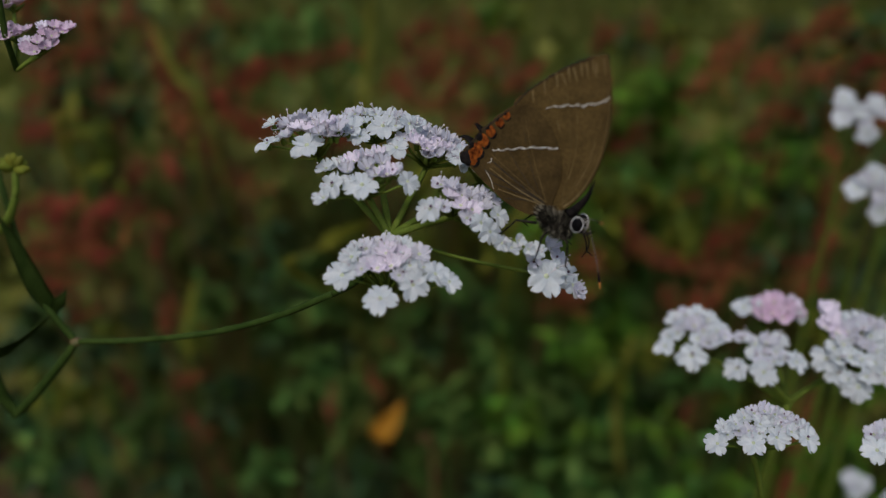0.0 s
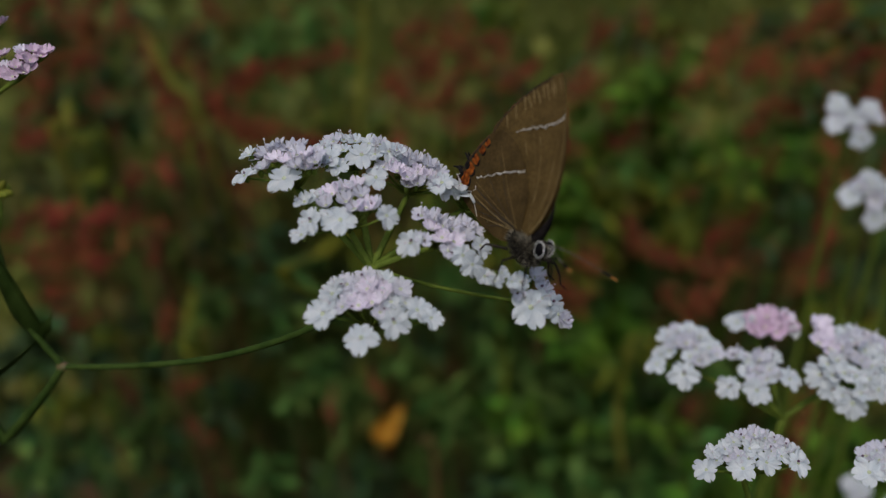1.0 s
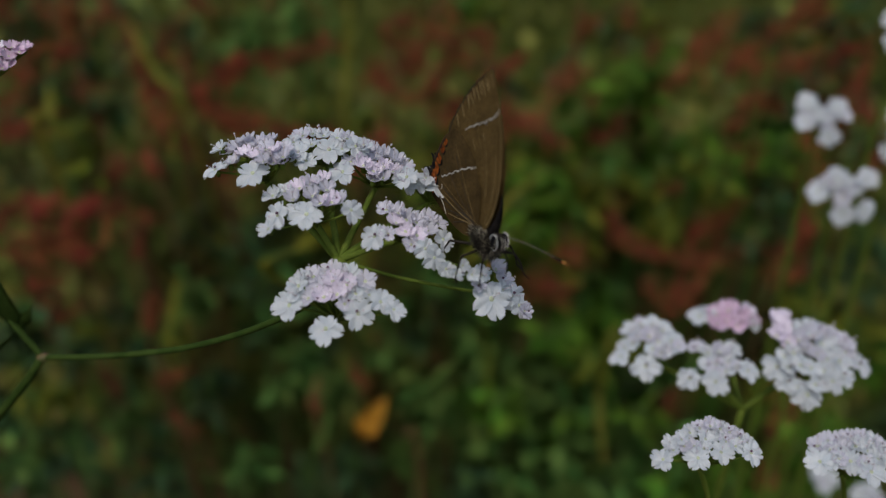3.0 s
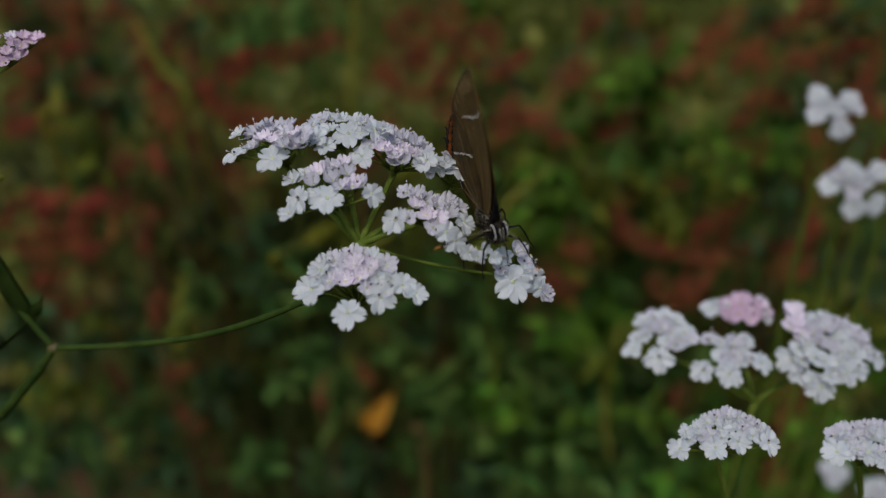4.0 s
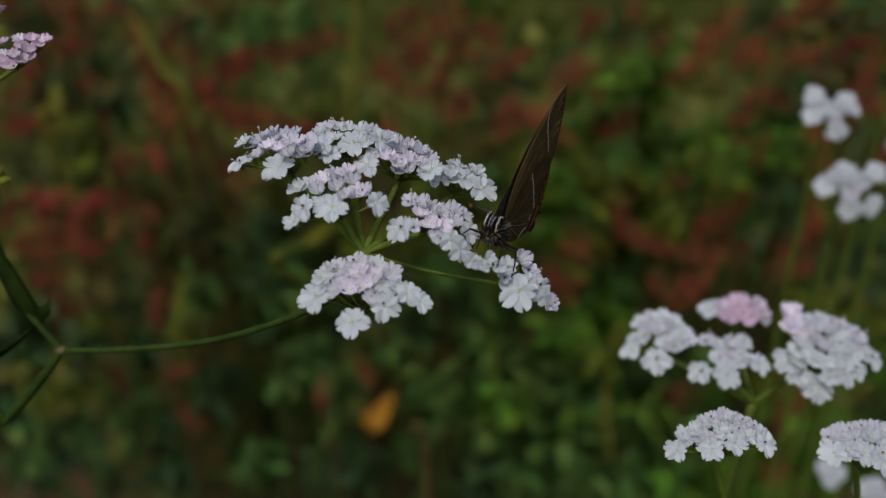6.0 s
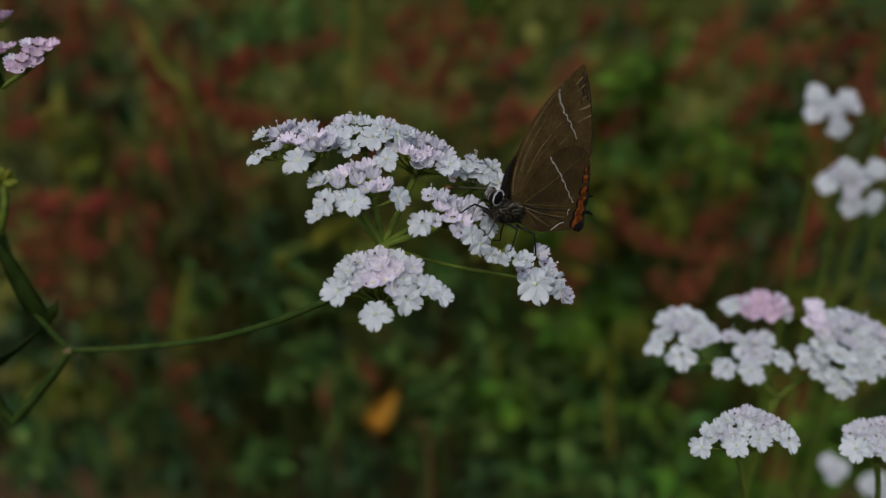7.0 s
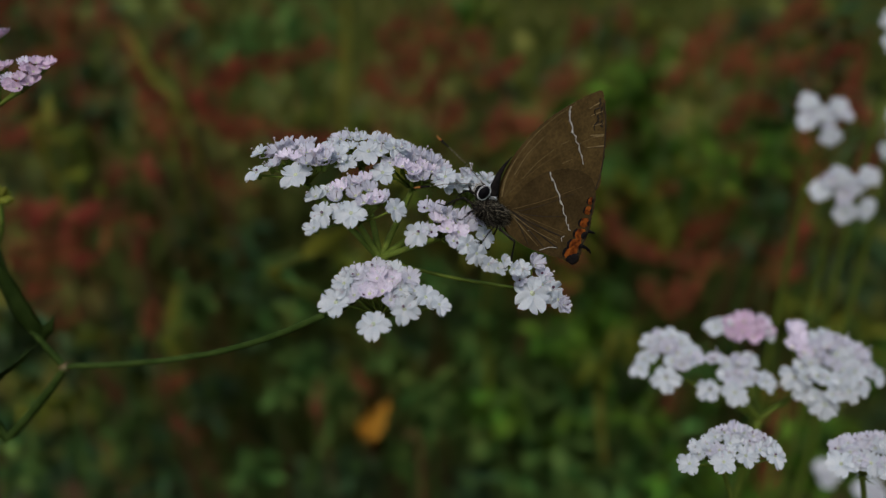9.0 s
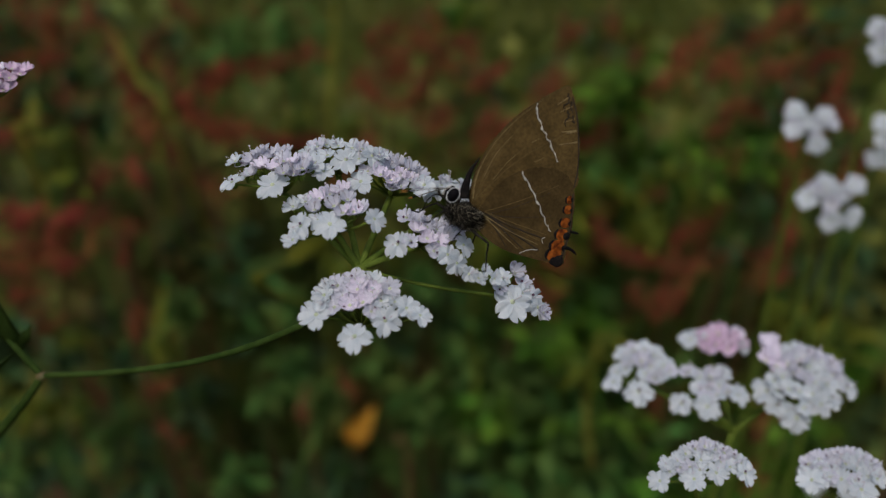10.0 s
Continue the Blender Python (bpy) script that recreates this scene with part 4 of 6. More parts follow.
def antenna(s):
    bm = bmesh.new()
    n = 15
    for k in range(n):
        a, b = k / n * 4.9, (k + 0.56) / n * 4.9
        bend = lambda x: Vector((x, 0.10 * s * math.sin(x * 0.5), 0.12 * math.sin(x * 0.6))) * MM
        tube(bm, [bend(a), bend(b)], 0.036 * MM, 0.036 * MM, 6, 0)
        tube(bm, [bend(b), bend((k + 1) / n * 4.9)], 0.048 * MM, 0.048 * MM, 6, 1)
    tube(bm, [bend(4.9), bend(5.4), bend(5.8)], 0.075 * MM, 0.12 * MM, 7, 0)
    tube(bm, [bend(5.8), bend(6.1), bend(6.4)], 0.12 * MM, 0.06 * MM, 7, 2)
    return part("antenna", bm, [BLACK, FUR_PALE, AMBER], butterfly, "black and white ringed antenna with amber tip")


feeler_left, feeler_right = antenna(1), antenna(-1)


# ---- plants of the bank behind ----
def leaf_mesh(seed, length, width, teeth):
    """An ovate toothed leaf that lies along x, with a folded midrib."""
    rng = random.Random(seed)
    bm = bmesh.new()
    rows, n = [], 8
    droop = rng.uniform(0.15, 0.5)
    for i in range(n + 1):
        f = i / n
        w = width * 0.5 * math.sin(math.pi * f ** 0.62) * (1 + (0.10 if i % 2 else -0.06) * teeth) + 0.0003
        x, z = length * f, -droop * length * f * f
        rows.append([bm.verts.new((x - abs(k) * w * 0.15, k * w, z + abs(k) * w * 0.28 + 0.03 * length * math.sin(9 * f + 2 * k))) for k in (-1, -0.5, 0, 0.5, 1)])
    for a, b in zip(rows, rows[1:]):
        for j in range(4):
            bm.faces.new((a[j], b[j], b[j + 1], a[j + 1]))
    bmesh.ops.solidify(bm, geom=list(bm.faces), thickness=0.0004)
    return bm


def as_mesh(name, bm, material):
    me = bpy.data.meshes.new(name)
    bm.to_mesh(me)
    bm.free()
    me.materials.append(material)
    me.shade_smooth()
    return me


LEAVES = {key: [as_mesh("leaf", leaf_mesh(s, 0.048, 0.021, 1), m) for s in range(3)] for key, m in (("green", LEAF), ("bright", LEAF_BRIGHT), ("olive", LEAF_OLIVE), ("dark", LEAF_DARK_SHADE))}
WEED_LABELS = {"green": "green leafy weed in the undergrowth", "bright": "bright green leafy weed in the undergrowth", "olive": "yellowish green leafy weed in the undergrowth", "dark": "dark green leafy weed, undergrowth shade put into its leaf colour"}
sown = itertools.count(1300)


def leafy(place, kind, size):
    """A leafy weed rooted in the ground, with its tuft of leaves about place."""
    rng = random.Random(next(sown))
    top = Vector(place) + Vector((0, 0, 0.006 * size))
    foot = Vector((top.x + rng.uniform(-0.03, 0.03), top.y + rng.uniform(0.02, 0.07), -0.04))
    ob = root("leafy_weed", foot, WEED_LABELS[kind], "weed", "leafy weeds")
    line = spline([(0, 0, 0), (top - foot) * 0.5 + Vector((rng.uniform(-0.02, 0.02), 0.03, 0)), top - foot], 5)
    bm = bmesh.new()
    tube(bm, line, 0.0011, 0.0007, 6)
    placed = []
    for k in range(19):
        q = top - foot - Vector((0, 0, 0.0017 * k * size))
        a = k * 2.4 + rng.uniform(-0.4, 0.4)
        side = Vector((math.cos(a), math.sin(a), rng.uniform(-0.2, 0.7))) * 0.013 * size * rng.random() ** 0.7
        tube(bm, [q - Vector((0, 0, 0.003)), q + side], 0.0005, 0.0004, 4)
        m = Matrix.Translation(q + side) @ Matrix.Rotation(a, 4, 'Z') @ Matrix.Rotation(rng.uniform(-0.6, 0.5), 4, 'Y') @ Matrix.Rotation(rng.uniform(-0.6, 0.6), 4, 'X') @ Matrix.Scale(size * rng.uniform(0.32, 0.60), 4)
        placed.append((rng.choice(LEAVES[kind]), m))
    part("stem", bm, LEAF, ob)
    for me, m in placed:
        piece("leaf", me, ob, "", m)
    return ob


def seed_spray(seed, length):
    """A loose spike of many small rust-red seeds along z."""
    rng = random.Random(seed)
    bm = bmesh.new()
    for k in range(110):
        f = rng.random()
        r = 0.0070 * (1 - 0.6 * f) * math.sqrt(rng.random()) * (0.5 + 0.5 * math.sin(f * 30 + seed))
        a = rng.uniform(0, 6.28)
        q = Vector((r * math.cos(a) + 0.2 * f * f * length, r * math.sin(a), f * length))
        s = rng.uniform(0.0013, 0.0025)
        tip = [bm.verts.new(q + Vector(d) * s) for d in ((1, 0, 0), (0, 1, 0), (-1, 0, 0), (0, -1, 0), (0, 0, 0.8), (0, 0, -0.8))]
        for i in range(4):
            bm.faces.new((tip[i], tip[(i + 1) % 4], tip[4]))
            bm.faces.new((tip[(i + 1) % 4], tip[i], tip[5]))
    tube(bm, [(0, 0, 0), (0.05 * length, 0, 0.5 * length), (0.2 * length, 0, length)], 0.0006, 0.0003, 5)
    return bm


SPRAYS = [as_mesh("seed_spray", seed_spray(s, 0.045), RUST) for s in range(4)]


def sorrel(line, width):
    """A rust-red sorrel stalk whose arching top, along line, is thick with seed sprays."""
    rng = random.Random(next(sown))
    line = [Vector(q) for q in line]
    foot = Vector((line[0].x + rng.uniform(-0.04, 0.04), line[0].y + rng.uniform(0.05, 0.10), -0.04))
    ob = root("sorrel", foot, "rust-red sorrel stalk gone to seed", "weed", "red sorrel stalks")
    top = spline([q - foot for q in line], 6)
    bm = bmesh.new()
    tube(bm, spline([(0, 0, 0), (line[0] - foot) * 0.6 + Vector((0, 0.02, 0))] + top[::3], 3), 0.0012, 0.0005, 6)
    part("stem", bm, RUST_STEM, ob)
    length = sum((b - a).length for a, b in zip(top, top[1:]))
    n = max(7, int(length / (0.26 * width)))
    for k in range(n):
        f = (k + rng.random()) / n * (len(top) - 1.001)
        a, b = top[int(f)], top[int(f) + 1]
        q = a.lerp(b, f % 1) + Vector((rng.gauss(0, 0.42), rng.gauss(0, 0.42), rng.gauss(0, 0.42))) * width
        way = ((b - a).normalized() + Vector((rng.gauss(0, 0.55), rng.gauss(0, 0.55), rng.gauss(0.1, 0.55)))).normalized()
        scale = width * rng.uniform(34, 56)
        piece("seed_spray", rng.choice(SPRAYS), ob, "", Matrix.Translation(q - way * 0.022 * scale) @ upright(way, rng.uniform(0, 6.28)) @ Matrix.Scale(scale, 4))
    return ob


sorrel([(-0.250, 0.476, 0.538), (-0.231, 0.480, 0.543)], 0.0102)
sorrel([(-0.214, 0.466, 0.528), (-0.202, 0.473, 0.538)], 0.0102)
sorrel([(-0.189, 0.473, 0.526), (-0.187, 0.483, 0.541)], 0.0075)
sorrel([(-0.213, 0.454, 0.510), (-0.201, 0.459, 0.517)], 0.0094)
sorrel([(-0.173, 0.463, 0.524), (-0.165, 0.450, 0.507), (-0.154, 0.435, 0.488), (-0.147, 0.422, 0.471)], 0.0074)
sorrel([(-0.176, 0.415, 0.451), (-0.172, 0.423, 0.461)], 0.0078)
sorrel([(-0.120, 0.427, 0.445), (-0.110, 0.424, 0.441)], 0.0078)
sorrel([(-0.236, 0.461, 0.496), (-0.232, 0.465, 0.502)], 0.0067)
sorrel([(-0.144, 0.441, 0.469), (-0.138, 0.434, 0.460)], 0.0059)
sorrel([(-0.241, 0.427, 0.475), (-0.213, 0.429, 0.476)], 0.0085)
sorrel([(-0.197, 0.443, 0.481), (-0.188, 0.448, 0.488)], 0.0073)
sorrel([(-0.151, 0.412, 0.451), (-0.155, 0.421, 0.463)], 0.0084)
sorrel([(-0.231, 0.390, 0.432), (-0.221, 0.398, 0.441), (-0.206, 0.402, 0.445)], 0.0114)
sorrel([(-0.194, 0.388, 0.431), (-0.179, 0.395, 0.438), (-0.167, 0.393, 0.437)], 0.0108)
sorrel([(-0.224, 0.380, 0.419), (-0.203, 0.383, 0.422), (-0.184, 0.382, 0.420)], 0.0107)
sorrel([(-0.225, 0.384, 0.395), (-0.207, 0.389, 0.401)], 0.0075)
sorrel([(-0.156, 0.369, 0.381), (-0.153, 0.380, 0.392)], 0.0055)
sorrel([(-0.166, 0.398, 0.415), (-0.159, 0.409, 0.428)], 0.0089)
sorrel([(-0.140, 0.461, 0.494), (-0.130, 0.451, 0.481), (-0.114, 0.445, 0.473), (-0.087, 0.442, 0.469), (-0.057, 0.440, 0.465)], 0.0084)
sorrel([(-0.123, 0.445, 0.496), (-0.105, 0.452, 0.505), (-0.079, 0.456, 0.509), (-0.049, 0.459, 0.513)], 0.0077)
sorrel([(-0.156, 0.460, 0.511), (-0.145, 0.471, 0.526)], 0.0061)
sorrel([(-0.143, 0.462, 0.502), (-0.140, 0.471, 0.514)], 0.0054)
sorrel([(-0.023, 0.474, 0.513), (-0.007, 0.484, 0.526)], 0.0088)
sorrel([(-0.011, 0.466, 0.497), (0.003, 0.474, 0.507)], 0.0088)
sorrel([(-0.034, 0.465, 0.494), (-0.023, 0.468, 0.499)], 0.0054)
sorrel([(0.010, 0.465, 0.524), (0.015, 0.474, 0.535)], 0.0068)
sorrel([(0.018, 0.472, 0.514), (0.035, 0.475, 0.518)], 0.0082)
sorrel([(0.005, 0.455, 0.489), (0.014, 0.462, 0.498)], 0.0074)
sorrel([(0.028, 0.461, 0.503), (0.038, 0.466, 0.508)], 0.0061)
sorrel([(0.039, 0.426, 0.469), (0.056, 0.434, 0.479)], 0.0099)
sorrel([(0.093, 0.473, 0.519), (0.107, 0.478, 0.525)], 0.0068)
sorrel([(0.074, 0.438, 0.487), (0.080, 0.446, 0.497), (0.090, 0.450, 0.502)], 0.0094)
sorrel([(0.096, 0.442, 0.459), (0.116, 0.447, 0.465), (0.134, 0.455, 0.476)], 0.0070)
sorrel([(0.133, 0.453, 0.475), (0.152, 0.463, 0.489), (0.167, 0.470, 0.498), (0.178, 0.478, 0.510), (0.187, 0.487, 0.522)], 0.0080)
sorrel([(0.180, 0.457, 0.492), (0.192, 0.464, 0.502), (0.203, 0.462, 0.499)], 0.0088)
sorrel([(0.206, 0.467, 0.515), (0.215, 0.471, 0.521)], 0.0068)
sorrel([(0.229, 0.488, 0.521), (0.245, 0.494, 0.528), (0.262, 0.489, 0.522)], 0.0103)
sorrel([(0.228, 0.457, 0.491), (0.243, 0.464, 0.500)], 0.0102)
sorrel([(0.196, 0.457, 0.480), (0.217, 0.456, 0.478), (0.233, 0.453, 0.473)], 0.0074)
sorrel([(0.182, 0.446, 0.466), (0.193, 0.451, 0.472)], 0.0067)
sorrel([(0.190, 0.426, 0.453), (0.199, 0.430, 0.458)], 0.0079)
sorrel([(0.104, 0.402, 0.429), (0.113, 0.409, 0.438)], 0.0071)
sorrel([(0.132, 0.414, 0.436), (0.149, 0.417, 0.439)], 0.0065)
sorrel([(0.105, 0.397, 0.422), (0.120, 0.390, 0.414), (0.138, 0.385, 0.408), (0.161, 0.385, 0.407), (0.181, 0.389, 0.411)], 0.0061)
sorrel([(0.178, 0.383, 0.414), (0.197, 0.383, 0.414), (0.213, 0.388, 0.420), (0.220, 0.400, 0.434)], 0.0061)
sorrel([(0.221, 0.409, 0.439), (0.227, 0.419, 0.451), (0.224, 0.428, 0.463)], 0.0072)
sorrel([(0.155, 0.405, 0.416), (0.171, 0.409, 0.421), (0.188, 0.416, 0.429), (0.211, 0.418, 0.431)], 0.0058)
sorrel([(0.137, 0.360, 0.395), (0.150, 0.369, 0.405)], 0.0088)
sorrel([(0.191, 0.367, 0.402), (0.205, 0.372, 0.406)], 0.0064)
sorrel([(0.063, 0.377, 0.392), (0.077, 0.374, 0.388)], 0.0094)
sorrel([(0.123, 0.371, 0.398), (0.130, 0.365, 0.392)], 0.0057)
sorrel([(0.129, 0.333, 0.348), (0.134, 0.337, 0.352)], 0.0042)
sorrel([(0.182, 0.317, 0.335), (0.189, 0.327, 0.344), (0.197, 0.339, 0.355)], 0.0047)
sorrel([(0.171, 0.295, 0.321), (0.176, 0.308, 0.332)], 0.0064)
sorrel([(-0.040, 0.356, 0.357), (-0.036, 0.348, 0.349)], 0.0061)
sorrel([(-0.058, 0.321, 0.357), (-0.057, 0.330, 0.364)], 0.0048)
sorrel([(-0.140, 0.337, 0.365), (-0.131, 0.340, 0.368)], 0.0042)
sorrel([(-0.121, 0.311, 0.349), (-0.119, 0.315, 0.352)], 0.0035)
sorrel([(0.134, 0.465, 0.501), (0.143, 0.471, 0.509)], 0.0048)
sorrel([(0.255, 0.418, 0.451), (0.263, 0.427, 0.461)], 0.0086)
sorrel([(0.248, 0.431, 0.464), (0.261, 0.457, 0.497)], 0.0067)
sorrel([(-0.135, 0.333, 0.347), (-0.132, 0.329, 0.343)], 0.0041)
sorrel([(-0.168, 0.335, 0.367), (-0.159, 0.332, 0.364)], 0.0042)
sorrel([(0.125, 0.483, 0.529), (0.128, 0.476, 0.520)], 0.0048)
for spot in [(0.073, 0.335, 0.342, 0.61), (0.038, 0.321, 0.361, 0.58), (0.109, 0.315, 0.357, 0.51), (0.122, 0.291, 0.337, 0.65),
             (0.155, 0.299, 0.321, 0.61), (0.212, 0.323, 0.340, 0.63), (0.026, 0.500, 0.533, 0.62), (0.128, 0.465, 0.486, 0.94),
             (0.137, 0.470, 0.497, 0.81), (0.098, 0.455, 0.472, 0.81), (0.083, 0.438, 0.467, 0.67), (0.222, 0.454, 0.459, 0.94),
             (0.216, 0.445, 0.442, 0.82), (0.229, 0.469, 0.467, 0.71), (0.178, 0.457, 0.462, 0.62), (0.156, 0.457, 0.455, 0.70),
             (0.170, 0.424, 0.450, 0.58), (0.123, 0.426, 0.445, 0.67), (0.066, 0.421, 0.418, 0.60), (0.089, 0.377, 0.381, 0.83),
             (0.078, 0.358, 0.378, 0.62), (0.101, 0.376, 0.373, 0.57)]:
    leafy(spot[:3], 'bright', spot[3])
for spot in [(0.194, 0.313, 0.334, 0.80), (0.185, 0.308, 0.324, 0.69), (0.235, 0.345, 0.367, 0.79), (0.203, 0.291, 0.335, 0.66)]:
    leafy(spot[:3], 'bright', spot[3])
for spot in [(-0.039, 0.381, 0.414, 0.49), (-0.017, 0.387, 0.428, 0.49), (-0.052, 0.392, 0.426, 0.43), (0.035, 0.401, 0.413, 0.52),
             (0.054, 0.401, 0.434, 0.57), (0.105, 0.406, 0.448, 0.50), (0.127, 0.407, 0.447, 0.44), (0.077, 0.417, 0.455, 0.44),
             (0.119, 0.401, 0.417, 0.45), (0.090, 0.386, 0.417, 0.46), (0.133, 0.399, 0.431, 0.44), (0.086, 0.393, 0.433, 0.56),
             (0.074, 0.418, 0.428, 0.56), (0.044, 0.381, 0.412, 0.46), (0.105, 0.343, 0.386, 0.44), (0.072, 0.370, 0.414, 0.51),
             (0.084, 0.328, 0.381, 0.46), (0.061, 0.380, 0.419, 0.46), (0.143, 0.496, 0.525, 0.63), (0.060, 0.423, 0.462, 0.58),
             (0.058, 0.404, 0.446, 0.67), (0.098, 0.416, 0.443, 0.59)]:
    leafy(spot[:3], 'olive', spot[3])
for spot in [(0.078, 0.410, 0.445, 0.51), (-0.228, 0.493, 0.518, 0.45), (-0.200, 0.431, 0.476, 0.48), (-0.196, 0.430, 0.461, 0.59),
             (0.005, 0.444, 0.465, 0.53), (-0.015, 0.423, 0.455, 0.59), (-0.038, 0.458, 0.474, 0.51), (-0.134, 0.352, 0.390, 0.41),
             (-0.177, 0.347, 0.395, 0.34), (-0.185, 0.320, 0.371, 0.36), (-0.193, 0.311, 0.377, 0.35), (-0.171, 0.322, 0.371, 0.30),
             (0.171, 0.409, 0.442, 0.41), (0.159, 0.417, 0.428, 0.42), (0.266, 0.498, 0.520, 0.75), (0.213, 0.358, 0.385, 0.55),
             (0.226, 0.342, 0.388, 0.62), (-0.066, 0.444, 0.483, 0.45), (0.043, 0.489, 0.533, 0.55), (0.135, 0.391, 0.426, 0.43)]:
    leafy(spot[:3], 'olive', spot[3])
for spot in [(-0.086, 0.396, 0.407, 0.55), (-0.068, 0.398, 0.386, 0.53), (0.002, 0.392, 0.404, 0.52), (0.027, 0.378, 0.394, 0.48),
             (-0.025, 0.391, 0.375, 0.50), (0.145, 0.447, 0.443, 0.63), (0.170, 0.453, 0.434, 0.60), (0.108, 0.428, 0.429, 0.58),
             (0.130, 0.431, 0.414, 0.49), (0.166, 0.440, 0.432, 0.49), (0.057, 0.422, 0.410, 0.48), (-0.105, 0.513, 0.521, 0.84),
             (-0.082, 0.514, 0.530, 0.73), (-0.115, 0.489, 0.513, 0.70), (-0.084, 0.493, 0.514, 0.60), (0.028, 0.334, 0.329, 0.56),
             (0.055, 0.330, 0.324, 0.55), (0.105, 0.316, 0.312, 0.54), (0.131, 0.322, 0.336, 0.45), (0.131, 0.359, 0.353, 0.48),
             (0.040, 0.313, 0.316, 0.60), (0.078, 0.311, 0.320, 0.59)]:
    leafy(spot[:3], 'green', spot[3])
for spot in [(0.104, 0.337, 0.330, 0.56), (0.089, 0.340, 0.344, 0.52), (0.118, 0.324, 0.327, 0.55), (0.060, 0.352, 0.349, 0.53),
             (0.150, 0.355, 0.363, 0.47), (0.099, 0.405, 0.387, 0.54), (0.114, 0.400, 0.380, 0.50), (0.073, 0.338, 0.359, 0.51),
             (0.063, 0.375, 0.358, 0.49), (-0.022, 0.371, 0.357, 0.49), (0.022, 0.374, 0.369, 0.48), (0.111, 0.437, 0.451, 0.51),
             (0.081, 0.425, 0.408, 0.52), (0.036, 0.429, 0.441, 0.60), (-0.069, 0.514, 0.513, 0.74), (-0.121, 0.489, 0.494, 0.72),
             (-0.233, 0.462, 0.485, 0.62), (-0.145, 0.468, 0.487, 0.45), (-0.206, 0.441, 0.441, 0.51), (-0.246, 0.497, 0.509, 0.47),
             (-0.137, 0.394, 0.388, 0.56), (-0.098, 0.391, 0.377, 0.59)]:
    leafy(spot[:3], 'green', spot[3])
for spot in [(-0.159, 0.326, 0.352, 0.50), (-0.090, 0.302, 0.342, 0.56), (-0.001, 0.354, 0.343, 0.63), (0.002, 0.324, 0.353, 0.50),
             (-0.072, 0.369, 0.359, 0.58), (-0.051, 0.339, 0.361, 0.51), (-0.082, 0.355, 0.350, 0.47), (0.042, 0.360, 0.351, 0.73),
             (0.050, 0.343, 0.335, 0.72), (0.069, 0.327, 0.334, 0.69), (0.030, 0.369, 0.357, 0.55)]:
    leafy(spot[:3], 'green', spot[3])
# dark leaf colour stands in for shade low down and at both sides
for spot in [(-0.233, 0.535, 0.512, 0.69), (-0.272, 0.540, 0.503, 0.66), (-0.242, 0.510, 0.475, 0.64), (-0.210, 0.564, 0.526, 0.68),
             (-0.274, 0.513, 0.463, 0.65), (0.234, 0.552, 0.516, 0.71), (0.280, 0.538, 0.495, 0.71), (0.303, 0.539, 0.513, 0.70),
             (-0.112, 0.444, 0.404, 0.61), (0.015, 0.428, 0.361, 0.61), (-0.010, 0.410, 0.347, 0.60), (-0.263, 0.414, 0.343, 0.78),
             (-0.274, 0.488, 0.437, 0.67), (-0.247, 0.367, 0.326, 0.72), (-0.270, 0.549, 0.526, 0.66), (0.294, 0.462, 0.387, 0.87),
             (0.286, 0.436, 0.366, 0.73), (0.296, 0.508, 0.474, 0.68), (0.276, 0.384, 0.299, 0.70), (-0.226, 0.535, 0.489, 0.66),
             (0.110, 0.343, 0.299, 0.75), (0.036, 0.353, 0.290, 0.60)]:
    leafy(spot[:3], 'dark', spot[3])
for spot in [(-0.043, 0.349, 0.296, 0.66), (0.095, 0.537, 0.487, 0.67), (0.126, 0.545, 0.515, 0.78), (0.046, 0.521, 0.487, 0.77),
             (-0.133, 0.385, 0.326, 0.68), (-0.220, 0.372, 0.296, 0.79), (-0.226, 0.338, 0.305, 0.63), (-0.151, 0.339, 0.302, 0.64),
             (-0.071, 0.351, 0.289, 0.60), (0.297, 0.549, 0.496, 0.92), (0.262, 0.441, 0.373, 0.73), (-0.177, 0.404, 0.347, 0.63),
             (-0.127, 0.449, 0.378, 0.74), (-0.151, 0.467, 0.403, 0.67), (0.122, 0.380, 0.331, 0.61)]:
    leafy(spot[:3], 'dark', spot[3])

# smaller weeds between them
rng = random.Random(77)
for i in range(34):
    dist = rng.uniform(0.50, 0.80)
    leafy((rng.uniform(-0.45, 0.66) * dist, dist, 0.60 + rng.uniform(-0.80, -0.10) * dist), rng.choice(("green", "dark", "dark", "olive")), rng.uniform(0.35, 0.75))

# leaf colour by side: darker on the left for its deeper shade
for i in range(30):
    dist = rng.uniform(0.38, 0.50)
    x = rng.uniform(-0.55, 0.60) * dist
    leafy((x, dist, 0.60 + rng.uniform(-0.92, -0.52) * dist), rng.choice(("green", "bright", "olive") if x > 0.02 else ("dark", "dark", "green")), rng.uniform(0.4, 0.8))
for i in range(26):
    dist = rng.uniform(0.52, 0.70)
    q = Vector((rng.uniform(-0.55, 0.60) * dist, dist, 0.60 + rng.uniform(-0.45, -0.08) * dist))
    sorrel([q, q + Vector((rng.uniform(-0.02, 0.02), 0, 0.012))], rng.uniform(0.007, 0.012))

